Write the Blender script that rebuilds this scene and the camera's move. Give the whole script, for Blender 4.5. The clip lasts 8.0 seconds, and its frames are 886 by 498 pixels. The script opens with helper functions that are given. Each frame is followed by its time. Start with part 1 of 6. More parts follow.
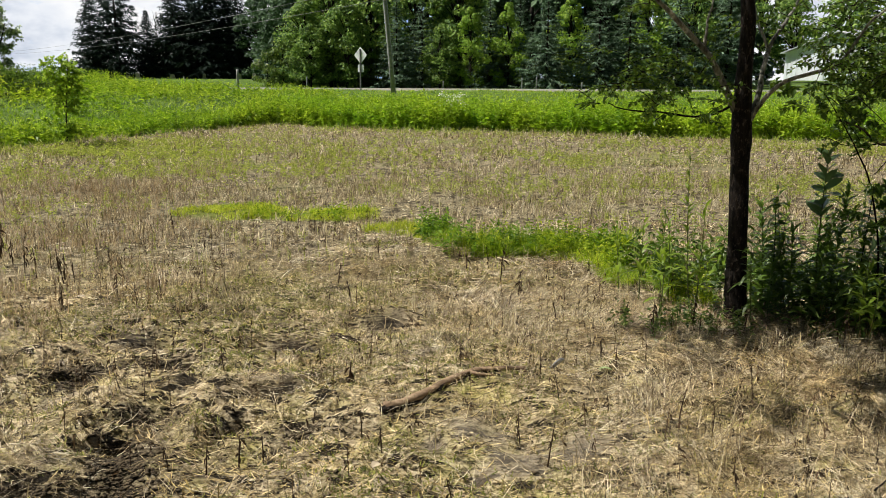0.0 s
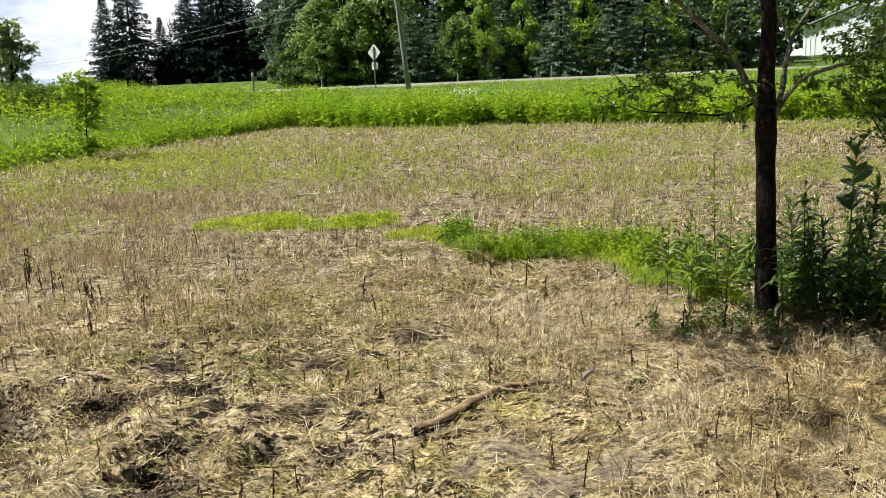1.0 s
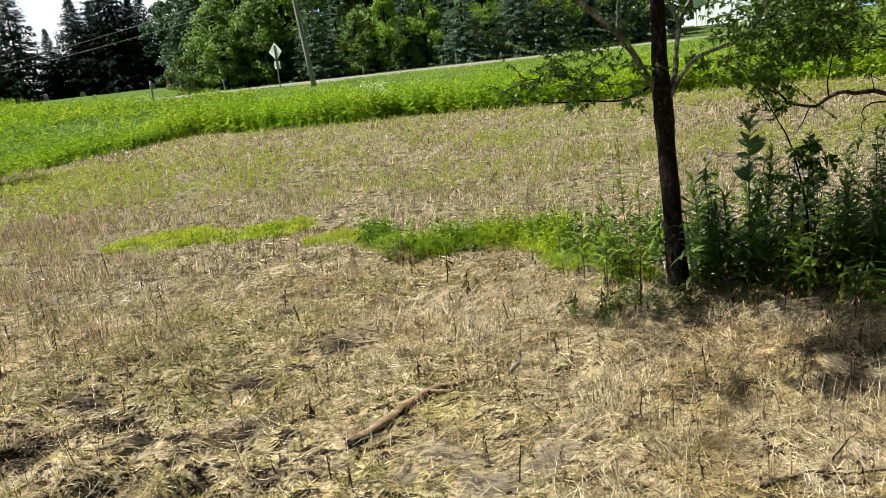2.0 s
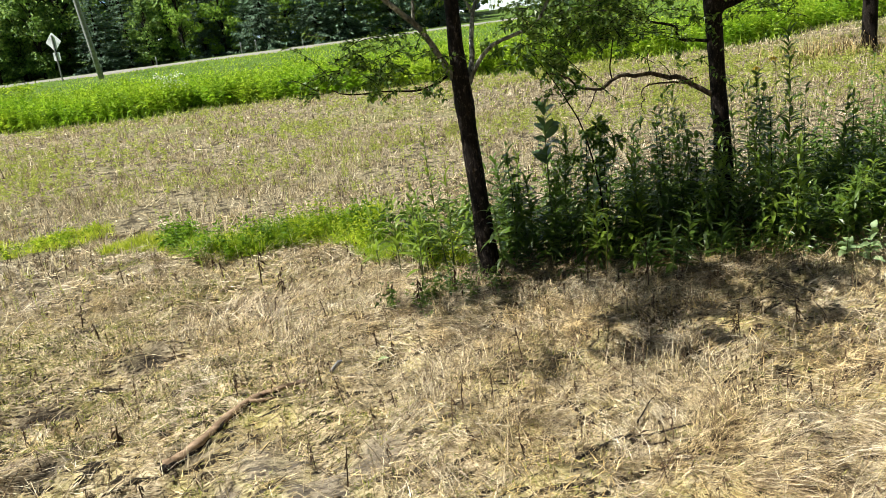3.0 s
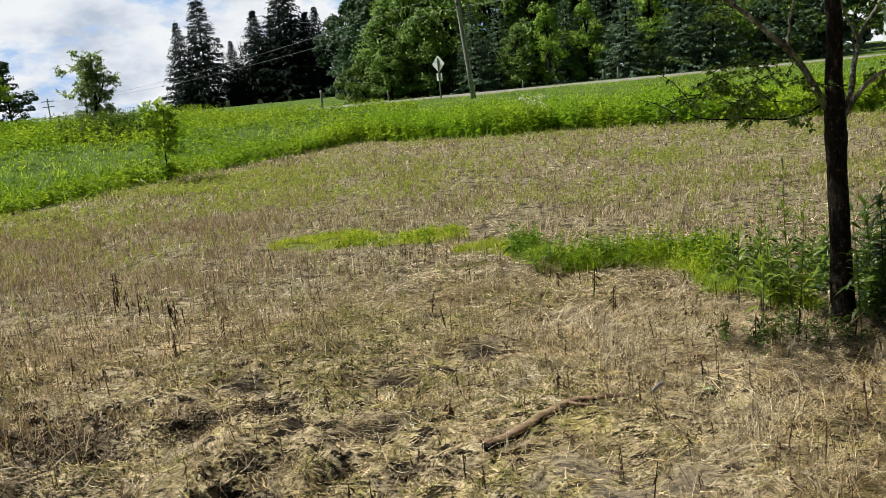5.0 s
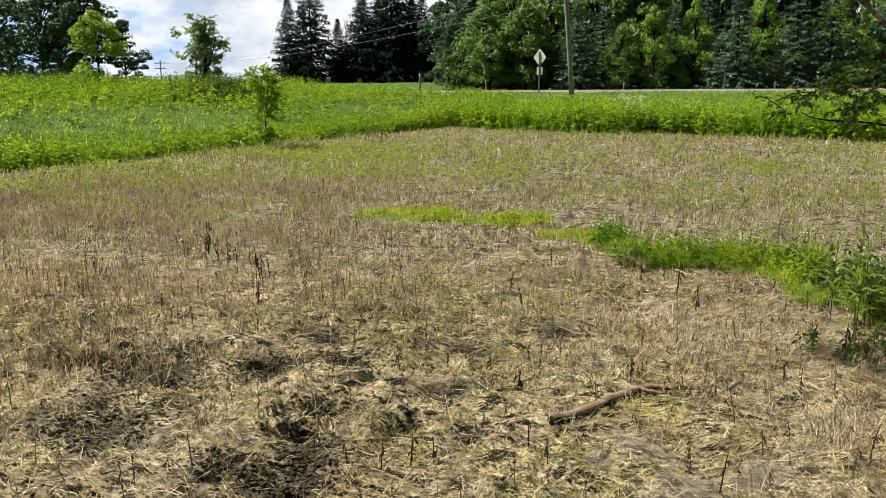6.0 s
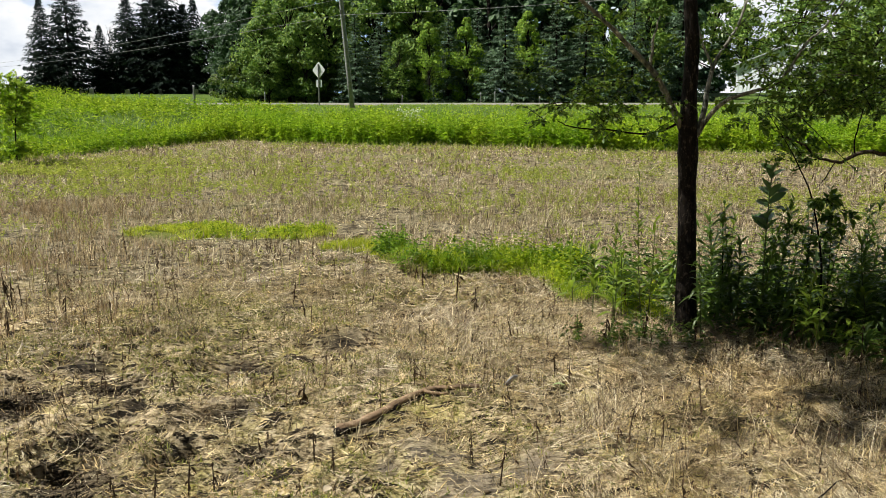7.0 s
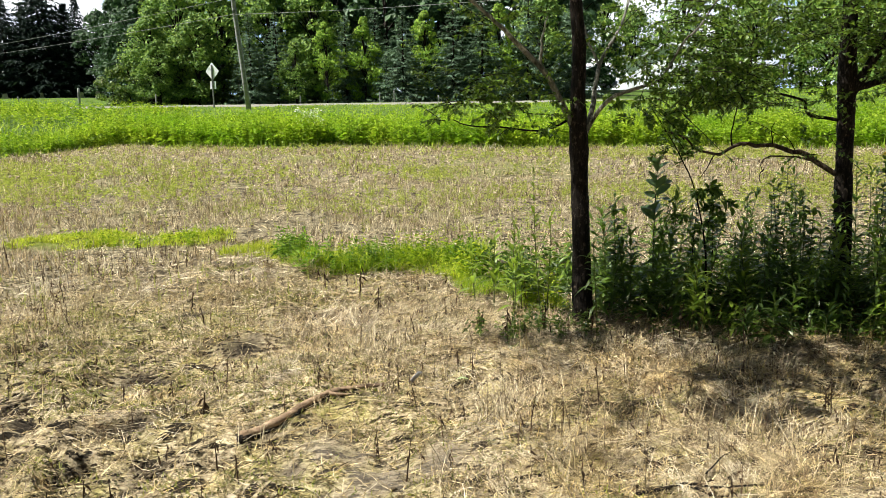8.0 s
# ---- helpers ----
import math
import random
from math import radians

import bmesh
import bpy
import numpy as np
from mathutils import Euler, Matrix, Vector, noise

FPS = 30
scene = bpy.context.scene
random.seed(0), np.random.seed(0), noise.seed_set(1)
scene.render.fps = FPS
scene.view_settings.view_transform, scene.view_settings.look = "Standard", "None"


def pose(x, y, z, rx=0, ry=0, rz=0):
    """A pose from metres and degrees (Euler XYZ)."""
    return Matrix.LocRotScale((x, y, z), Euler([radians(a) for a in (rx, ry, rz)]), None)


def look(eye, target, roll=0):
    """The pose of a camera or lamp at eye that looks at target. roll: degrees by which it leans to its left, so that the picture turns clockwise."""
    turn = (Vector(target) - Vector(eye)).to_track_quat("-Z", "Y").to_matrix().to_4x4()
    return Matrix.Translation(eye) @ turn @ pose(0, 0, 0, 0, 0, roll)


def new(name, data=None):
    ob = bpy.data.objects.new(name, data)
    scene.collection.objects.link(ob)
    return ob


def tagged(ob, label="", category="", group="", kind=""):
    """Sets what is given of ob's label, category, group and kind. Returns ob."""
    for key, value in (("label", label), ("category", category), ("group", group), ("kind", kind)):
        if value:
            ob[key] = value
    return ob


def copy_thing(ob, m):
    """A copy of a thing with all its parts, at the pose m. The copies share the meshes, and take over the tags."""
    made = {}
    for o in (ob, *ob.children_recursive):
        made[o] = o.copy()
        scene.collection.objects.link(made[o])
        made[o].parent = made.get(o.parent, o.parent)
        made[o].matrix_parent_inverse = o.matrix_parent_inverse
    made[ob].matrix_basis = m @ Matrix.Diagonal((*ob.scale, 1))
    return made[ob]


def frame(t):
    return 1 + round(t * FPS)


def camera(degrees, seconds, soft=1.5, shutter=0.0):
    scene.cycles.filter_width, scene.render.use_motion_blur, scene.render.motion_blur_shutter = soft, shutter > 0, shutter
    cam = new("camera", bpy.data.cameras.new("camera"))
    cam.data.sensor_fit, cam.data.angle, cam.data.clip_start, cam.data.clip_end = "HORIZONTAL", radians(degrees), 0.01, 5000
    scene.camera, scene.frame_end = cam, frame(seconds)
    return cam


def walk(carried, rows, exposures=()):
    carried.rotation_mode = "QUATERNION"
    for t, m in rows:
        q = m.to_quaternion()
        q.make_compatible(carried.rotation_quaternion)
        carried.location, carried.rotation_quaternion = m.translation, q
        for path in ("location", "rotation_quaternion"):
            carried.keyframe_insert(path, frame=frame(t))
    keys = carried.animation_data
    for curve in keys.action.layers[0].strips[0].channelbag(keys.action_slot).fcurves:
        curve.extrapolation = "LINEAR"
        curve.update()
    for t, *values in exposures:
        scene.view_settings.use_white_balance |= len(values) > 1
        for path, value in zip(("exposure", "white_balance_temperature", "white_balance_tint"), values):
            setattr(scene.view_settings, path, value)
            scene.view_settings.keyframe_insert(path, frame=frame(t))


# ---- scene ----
import functools

DEGREES = 58.81
cam = camera(DEGREES, 8.0, soft=0.85, shutter=0.0)
PATH = [
    (0, look((-0.052, 0.010, 1.565), (-0.052, 9.784, -0.547), 0.29)),
    (0.5, look((-0.042, 0.025, 1.583), (-0.115, 9.775, -0.641), -0.81)),
    (1, look((-0.063, 0.072, 1.684), (-0.341, 9.822, -0.525), -2.52)),
    (1.2, look((-0.070, 0.071, 1.697), (-0.109, 9.827, -0.500), -3.57)),
    (2.3, look((-0.016, 0.107, 1.789), (1.190, 9.702, -0.759), -7.27)),
    (2.5, look((-0.006, 0.129, 1.804), (1.826, 9.591, -0.862), -7.37)),
    (3, look((0.016, 0.147, 1.788), (2.911, 9.288, -1.050), -7.26)),
    (3.5, look((0.016, 0.105, 1.776), (2.334, 9.513, -0.697), -7.29)),
    (4, look((0.018, 0.075, 1.782), (1.381, 9.817, -0.020), -6.67)),
    (4.5, look((-0.007, 0.040, 1.763), (0.016, 9.860, -0.127), -5.83)),
    (5, look((-0.019, 0.006, 1.755), (-1.191, 9.723, -0.298), -5.59)),
    (5.2, look((-0.020, -0.007, 1.734), (-1.465, 9.663, -0.362), -5.00)),
    (6.3, look((-0.052, -0.045, 1.606), (-2.306, 9.471, -0.484), 0.14)),
    (6.5, look((-0.046, -0.032, 1.602), (-1.666, 9.626, -0.422), 0.84)),
    (7, look((-0.000, -0.000, 1.600), (0.481, 9.797, -0.346), -0.00)),
    (7.5, look((0.027, 0.003, 1.609), (2.434, 9.507, -0.360), 0.39)),
    (8, look((0.026, -0.028, 1.601), (1.703, 9.634, -0.358), -0.71)),
]
EXPOSURES = [(0, 0.72, 6400, 10), (0.5, 1.01, 6350, 10), (1.2, 1.00, 6350, 10), (2.5, 1.10, 6250, 9), (3, 1.24, 6150, 9), (3.5, 1.22, 6150, 9), (4, 1.16, 6200, 9), (4.5, 0.66, 6350, 9), (5.2, 0.60, 6300, 9), (6.5, 0.84, 6350, 9), (7, 0.76, 6400, 9), (7.5, 0.89, 6450, 9), (8, 1.26, 6300, 9)]
walk(cam, PATH, EXPOSURES)

# ---- world, sun, exposure ----
SUN_AZ, SUN_EL = -80.0, 57.0      # degrees: clockwise from +Y, above the horizon
world = bpy.data.worlds.new("sky")
scene.world = world
world.use_nodes = True
wn = world.node_tree.nodes
wn.clear()
sky = wn.new("ShaderNodeTexSky")
sky.sky_type, sky.sun_disc = "NISHITA", False
sky.sun_elevation, sky.sun_rotation = radians(SUN_EL), radians(SUN_AZ)
sky.air_density, sky.dust_density = 1.0, 1.5
bg = wn.new("ShaderNodeBackground")
bg.inputs["Strength"].default_value = 0.010
wo = wn.new("ShaderNodeOutputWorld")
world.node_tree.links.new(sky.outputs["Color"], bg.inputs["Color"])
world.node_tree.links.new(bg.outputs["Background"], wo.inputs["Surface"])
sun = new("sun", bpy.data.lights.new("sun", "SUN"))
sun.data.energy, sun.data.angle, sun.data.color = 5.0, radians(0.55), (1.0, 0.94, 0.83)
sd = Vector((math.sin(radians(SUN_AZ)) * math.cos(radians(SUN_EL)), math.cos(radians(SUN_AZ)) * math.cos(radians(SUN_EL)), math.sin(radians(SUN_EL))))
sun.matrix_world = look(sd * 60, (0, 0, 0))


# ---- numeric helpers ----
def hash2(ix, iy, seed):
    v = np.sin(ix * 127.1 + iy * 311.7 + seed * 74.7) * 43758.5453
    return v - np.floor(v)


def vnoise(x, y, seed=0):
    """Smooth value noise, 0 to 1."""
    ix, iy = np.floor(x), np.floor(y)
    fx, fy = x - ix, y - iy
    ux, uy = fx * fx * (3 - 2 * fx), fy * fy * (3 - 2 * fy)
    a, b = hash2(ix, iy, seed), hash2(ix + 1, iy, seed)
    c, d = hash2(ix, iy + 1, seed), hash2(ix + 1, iy + 1, seed)
    return (a * (1 - ux) + b * ux) * (1 - uy) + (c * (1 - ux) + d * ux) * uy


def fbm(x, y, seed=0, octaves=4):
    s, amp, tot = 0.0, 1.0, 0.0
    for k in range(octaves):
        s = s + amp * vnoise(x * 2 ** k, y * 2 ** k, seed + k * 13)
        tot += amp
        amp *= 0.5
    return s / tot


def smooth(a, b, v):
    t = np.clip((v - a) / (b - a), 0, 1)
    return t * t * (3 - 2 * t)


def rim(x):
    """Far rim of the dry field: its y at each x."""
    right = 21.8 - 0.39 * x
    left = 23.7 + (x + 5.4) * 2.45
    return np.minimum(right, left) + 0.5 * np.sin(x * 0.9) * np.exp(-np.abs(x) / 30) + 0.9 * (vnoise(x * 0.5, x * 0.13, 5) - 0.5)


# dark damp hollows in the near soil: x, y, radius, depth
PITS = [(-1.38, 2.82, 0.25, 0.11), (-2.85, 3.76, 0.2, 0.0), (-2.0, 3.78, 0.2, 0.0), (-2.2, 3.1, 0.16, 0.0), (-2.75, 3.0, 0.25, 0.0), (-1.75, 2.72, 0.14, 0.0), (-2.35, 3.68, 0.16, 0.06), (-1.71, 2.80, 0.18, 0.06), (-1.48, 3.55, 0.18, 0.10), (-1.52, 3.25, 0.12, 0.05), (-0.73, 3.46, 0.13, 0.08),
        (-1.03, 3.48, 0.10, 0.05), (-2.06, 4.09, 0.26, 0.05), (-1.63, 4.23, 0.20, 0.04), (-2.67, 3.86, 0.34, 0.06), (-3.1, 3.86, 0.26, 0.05),
        (-1.02, 4.6, 0.22, 0.03), (-0.09, 3.14, 0.09, 0.03), (-1.37, 3.98, 0.14, 0.03), (-1.37, 3.05, 0.2, 0.04), (0.09, 3.27, 0.22, 0.0), (0.28, 3.0, 0.22, 0.0),
        (-0.9, 3.89, 0.10, 0.03), (-0.42, 3.34, 0.10, 0.02), (-0.42, 5.0, 0.2, 0.02), (-2.5, 3.1, 0.3, 0.05), (-1.9, 4.6, 0.25, 0.03), (0.55, 3.1, 0.2, 0.0)]


def pits(x, y):
    """How bare and damp the soil is, 0 to 1, and how deep it lies."""
    wob = 0.5 + fbm(x * 5, y * 5, 31, 3)
    bare, deep = np.zeros_like(x), np.zeros_like(x)
    for px, py, r, d in PITS:
        g = np.exp(-(((x - px) ** 2 + (y - py) ** 2) / (r * r)) * wob ** 2 * 1.4)
        bare, deep = np.maximum(bare, g if d else 0.6 * g), np.maximum(deep, g * d * 1.3)
    return bare, deep


def clod(x, y):
    """Churned crust: low lumps drawn out along x, broken by short cracks."""
    lumps = 0.10 * (fbm(x * 3.4, y * 7.5, 201, 3) - 0.5) + 0.055 * (fbm(x * 10.0, y * 17.0, 211, 2) - 0.5)
    crack = smooth(0.075, 0.02, np.abs(fbm(x * 2.2, y * 5.0, 231, 2) - 0.5)) * smooth(0.42, 0.58, fbm(x * 1.1, y * 1.1, 233, 2))
    return lumps - 0.045 * crack


def ground_z(x, y):
    """Height of the ground."""
    x, y = np.asarray(x, float), np.asarray(y, float)
    s = y - rim(x)
    base = 0.2 * smooth(8, 21, np.hypot(x, y))
    base = base + 0.74 * smooth(0.5, 21, s) + 0.22 * smooth(-12, -20, x) * smooth(0, 16, s)
    base = base + 0.3 * smooth(-8, -24, x) * smooth(46, 75, y) + 0.65 * smooth(12, 24, x) * smooth(54, 80, y)
    base = base + 0.9 * smooth(12, 26, x) * smooth(24, 4, np.abs(y - 22)) * smooth(-6, 2, s)
    near = smooth(16, 6, np.hypot(x, y - 3))
    lump = (fbm(x * 1.3, y * 1.3, 3, 3) - 0.5) * 0.10 + (fbm(x * 6, y * 6, 9, 3) - 0.5) * 0.05 + clod(x, y) * smooth(1.0, -0.8, x + 0.35 * (y - 3.5)) * smooth(6.2, 4.6, y)
    lump = lump + 0.15 * (fbm(x * 2.3 + 0.6 * vnoise(x, y, 6), y * 3.1, 221, 2) - 0.5) * smooth(-0.9, 0.6, x + 0.35 * (y - 3.5)) * smooth(9.0, 6.5, y)
    lump = lump + 0.085 * (fbm(x * 4.4, y * 6.4, 223, 2) - 0.5) * smooth(-0.9, 0.4, x + 0.35 * (y - 3.5)) * smooth(8.0, 6.0, y)
    lump = lump * (1 - 0.9 * np.exp(-((x - 1.91) ** 2 + (y - 5.08) ** 2) / 0.2))
    deep = pits(x, y)[1]
    return base + near * (lump - deep) + (1 - near) * (fbm(x * 0.4, y * 0.4, 17, 3) - 0.5) * 0.12


def mesh_of(name, verts, faces, mats, smooth_shade=False, slots=None):
    """A mesh from an array of vertices and one of faces, all with the same number of corners."""
    me = bpy.data.meshes.new(name)
    n, k = faces.shape
    me.vertices.add(len(verts))
    me.vertices.foreach_set("co", np.ascontiguousarray(verts, dtype=np.float32).ravel())
    me.loops.add(n * k)
    me.loops.foreach_set("vertex_index", np.ascontiguousarray(faces, dtype=np.int32).ravel())
    me.polygons.add(n)
    me.polygons.foreach_set("loop_start", np.arange(0, n * k, k, dtype=np.int32))
    for m in mats if isinstance(mats, (list, tuple)) else [mats]:
        me.materials.append(m)
    if slots is not None:
        me.polygons.foreach_set("material_index", np.asarray(slots, dtype=np.int32))
    me.polygons.foreach_set("use_smooth", np.full(n, smooth_shade))
    me.update(calc_edges=True)
    return me


def part(name, me, parent, label=""):
    """Links a mesh as one object under a thing."""
    ob = new(name, me)
    ob.parent = parent
    return tagged(ob, label)


def thing(name, m, label, category, group=""):
    ob = new(name)
    ob.empty_display_size = 0.1
    ob.matrix_world = m
    return tagged(ob, label, category, group)


def bm_mesh(name, bm, material, smooth_shade=False):
    me = bpy.data.meshes.new(name)
    bmesh.ops.recalc_face_normals(bm, faces=bm.faces)
    bm.to_mesh(me)
    bm.free()
    me.materials.append(material)
    me.polygons.foreach_set("use_smooth", np.full(len(me.polygons), smooth_shade))
    return me


def box_bm(bm, x0, x1, y0, y1, z0, z1, bevel=0.0):
    m = Matrix.LocRotScale(((x0 + x1) / 2, (y0 + y1) / 2, (z0 + z1) / 2), None, (x1 - x0, y1 - y0, z1 - z0))
    vs = bmesh.ops.create_cube(bm, size=1, matrix=m)["verts"]
    if bevel:
        es = {e for v in vs for e in v.link_edges}
        bmesh.ops.bevel(bm, geom=list(es), offset=bevel, segments=2, affect="EDGES")
    return bm


def join(pieces):
    """Joins (verts, faces) pairs with the same number of corners."""
    vs, fs, off = [], [], 0
    for v, f in pieces:
        vs.append(v)
        fs.append(f + off)
        off += len(v)
    return np.concatenate(vs), np.concatenate(fs)


def blades(base, az, length, width, rise, bend, segs=2, tip=0.15, rng=None, curl=None):
    """Grass blades: base (n,3), heading az, length, width, rise (angle above the ground) and bend (change of it along the blade)."""
    n = len(base)
    t = np.linspace(0, 1, segs + 1)
    pos = np.zeros((n, segs + 1, 3))
    pos[:, 0] = base
    for k in range(segs):
        a = rise + bend * (k + 0.5) / segs
        z = az if curl is None else az + curl * (k + 0.5) / segs
        step = (length / segs)[:, None] * np.stack([np.cos(a) * np.sin(z), np.cos(a) * np.cos(z), np.sin(a)], 1)
        pos[:, k + 1] = pos[:, k] + step
    side = np.stack([np.cos(az), -np.sin(az), np.zeros(n)], 1)
    if rng is not None:
        roll = rng.uniform(-0.7, 0.7, n)
        side = side * np.cos(roll)[:, None] + np.array([0, 0, 1.0]) * np.sin(roll)[:, None]
    w = width[:, None] * (1 - (1 - tip) * t ** 1.5)[None, :] / 2
    v = np.stack([pos - side[:, None] * w[..., None], pos + side[:, None] * w[..., None]], 2).reshape(n, -1, 3)
    quad = np.array([[2 * k, 2 * k + 1, 2 * k + 3, 2 * k + 2] for k in range(segs)])
    f = (np.arange(n)[:, None, None] * (2 * segs + 2) + quad[None]).reshape(-1, 4)
    return v.reshape(-1, 3), f


def leaves(base, direction, length, width, fold=0.25, droop=0.0, rng=None):
    """Folded pointed leaves of two triangles pairs: base (n,3), direction (n,3) unit."""
    n = len(base)
    up = np.tile(np.array([0.0, 0.0, 1.0]), (n, 1))
    if rng is not None:
        up = up + rng.normal(0, 0.45, (n, 3))
    side = np.cross(direction, up)
    side /= np.linalg.norm(side, axis=1)[:, None] + 1e-9
    nrm = np.cross(side, direction)
    L, W = length[:, None], width[:, None]
    mid = base + direction * L * 0.45
    tip = base + direction * L - np.array([0, 0, 1.0]) * L * droop
    a = mid + side * W / 2 + nrm * W * fold
    b = mid - side * W / 2 + nrm * W * fold
    v = np.stack([base, a, tip, b], 1).reshape(-1, 3)
    f = (np.arange(n)[:, None, None] * 4 + np.array([[[0, 1, 2], [0, 2, 3]]])).reshape(-1, 3)
    return v, f


def shell_leaves(p, n, size, rng, jitter=0.35):
    """Four-cornered leaf sprays lying across the outward direction n."""
    m = len(p)
    n = n + rng.normal(0, jitter, (m, 3))
    n /= np.linalg.norm(n, axis=1)[:, None] + 1e-9
    a = np.cross(n, rng.normal(0, 1, (m, 3)))
    a /= np.linalg.norm(a, axis=1)[:, None] + 1e-9
    b = np.cross(n, a)
    L = size[:, None]
    v = np.stack([p - a * L * 0.5, p - b * L * 0.3 + n * L * 0.06, p + a * L * 0.5 - n * L * 0.08, p + b * L * 0.3 + n * L * 0.06], 1).reshape(-1, 3)
    f = (np.arange(m)[:, None, None] * 4 + np.array([[[0, 1, 2], [0, 2, 3]]])).reshape(-1, 3)
    return v, f


def tube(points, radii, sides=8, cap=True, wobble=0.0, seed=0):
    """A round limb along points with a radius at each."""
    P, R = np.asarray(points, float), np.asarray(radii, float)
    n = len(P)
    T = np.gradient(P, axis=0)
    T /= np.linalg.norm(T, axis=1)[:, None] + 1e-9
    ref = np.array([0.31, 0.17, 0.93]) if abs(T[0, 2]) < 0.8 else np.array([1.0, 0.1, 0.0])
    A = np.cross(T, ref)
    A /= np.linalg.norm(A, axis=1)[:, None] + 1e-9
    B = np.cross(T, A)
    th = np.linspace(0, 2 * math.pi, sides, endpoint=False)
    rad = R[:, None] * np.ones((1, sides))
    if wobble:
        g = np.random.default_rng(seed)
        rad = rad * (1 + g.normal(0, wobble, rad.shape)) * (1 + 0.6 * wobble * np.sin(th * 3 + g.uniform(0, 6)))[None]
    V = P[:, None] + rad[..., None] * (np.cos(th)[None, :, None] * A[:, None] + np.sin(th)[None, :, None] * B[:, None])
    f = []
    for i in range(n - 1):
        for j in range(sides):
            k = (j + 1) % sides
            f.append((i * sides + j, i * sides + k, (i + 1) * sides + k, (i + 1) * sides + j))
    V = V.reshape(-1, 3)
    if cap:
        V = np.concatenate([V, P[:1], P[-1:]])
        a, b = len(V) - 2, len(V) - 1
        last = (n - 1) * sides
        for j in range(0, sides, 2):
            k, m = j + 1, (j + 2) % sides
            f.append((a, m, k, j))
            f.append((b, last + j, last + k, last + m))
    return V, np.array(f)


def tube_mesh(name, limbs, mat, sides=8, wobble=0.0, seed=0):
    v, f = join([tube(p, r, sides, False, wobble, seed + i) for i, (p, r) in enumerate(limbs)])
    return mesh_of(name, v, f, mat, True)


def spline(points, n):
    """A smooth line of n points through the given ones."""
    P = np.asarray(points, float)
    Q = np.concatenate([[2 * P[0] - P[1]], P, [2 * P[-1] - P[-2]]])
    out = []
    for u in np.linspace(0, len(P) - 1 - 1e-6, n):
        i = int(u)
        t = u - i
        a, b, c, d = Q[i:i + 4]
        out.append(0.5 * (2 * b + (c - a) * t + (2 * a - 5 * b + 4 * c - d) * t * t + (3 * b - a - 3 * c + d) * t ** 3))
    return np.array(out)


# ---- materials ----
class Mat:
    """A small node builder."""
    def __init__(self, name):
        self.m = bpy.data.materials.new(name)
        self.m.use_nodes = True
        self.t = self.m.node_tree
        self.t.nodes.clear()
        self.out = self.node("ShaderNodeOutputMaterial")

    def node(self, kind, **inputs):
        n = self.t.nodes.new(kind)
        for k, v in inputs.items():
            n.inputs[k.replace("_", " ")].default_value = v
        return n

    def link(self, a, b):
        self.t.links.new(a, b)

    def noise(self, scale, detail=4.0, rough=0.55, coord="Object", stretch=None):
        tc = self.node("ShaderNodeTexCoord")
        n = self.node("ShaderNodeTexNoise", Scale=scale, Detail=detail, Roughness=rough)
        src = tc.outputs[coord]
        if stretch:
            mp = self.node("ShaderNodeMapping")
            mp.inputs["Scale"].default_value = stretch
            self.link(src, mp.inputs["Vector"])
            src = mp.outputs["Vector"]
        self.link(src, n.inputs["Vector"])
        return n.outputs["Fac"]

    def ramp(self, fac, stops):
        r = self.node("ShaderNodeValToRGB")
        el = r.color_ramp.elements
        while len(el) < len(stops):
            el.new(0.5)
        for e, (p, c) in zip(el, stops):
            e.position, e.color = p, (*c, 1)
        self.link(fac, r.inputs["Fac"])
        return r.outputs["Color"]

    def mix(self, fac, a, b, mode="MIX"):
        n = self.t.nodes.new("ShaderNodeMix")
        n.data_type, n.blend_type = "RGBA", mode
        for sock, v in ((n.inputs[0], fac), (n.inputs[6], a), (n.inputs[7], b)):
            if isinstance(v, (int, float)):
                sock.default_value = v
            elif isinstance(v, tuple):
                sock.default_value = (*v, 1)
            else:
                self.link(v, sock)
        return n.outputs[2]

    def surface(self, color, rough=0.7, bump=None, strength=0.3, dist=0.01, metal=0.0, spec=0.5, translucent=0.0, tcolor=None):
        p = self.node("ShaderNodeBsdfPrincipled")
        p.inputs["Metallic"].default_value = metal
        p.inputs["Specular IOR Level"].default_value = spec
        if isinstance(rough, float):
            p.inputs["Roughness"].default_value = rough
        else:
            self.link(rough, p.inputs["Roughness"])
        if isinstance(color, tuple):
            p.inputs["Base Color"].default_value = (*color, 1)
        else:
            self.link(color, p.inputs["Base Color"])
        if bump is not None:
            b = self.node("ShaderNodeBump", Strength=strength, Distance=dist)
            self.link(bump, b.inputs["Height"])
            self.link(b.outputs["Normal"], p.inputs["Normal"])
        sh = p.outputs["BSDF"]
        if translucent:
            tr = self.node("ShaderNodeBsdfTranslucent")
            c = tcolor if tcolor is not None else color
            if isinstance(c, tuple):
                tr.inputs["Color"].default_value = (*c, 1)
            else:
                self.link(c, tr.inputs["Color"])
            mx = self.node("ShaderNodeMixShader", Fac=translucent)
            self.link(sh, mx.inputs[1])
            self.link(tr.outputs["BSDF"], mx.inputs[2])
            sh = mx.outputs["Shader"]
        self.link(sh, self.out.inputs["Surface"])
        return self.m


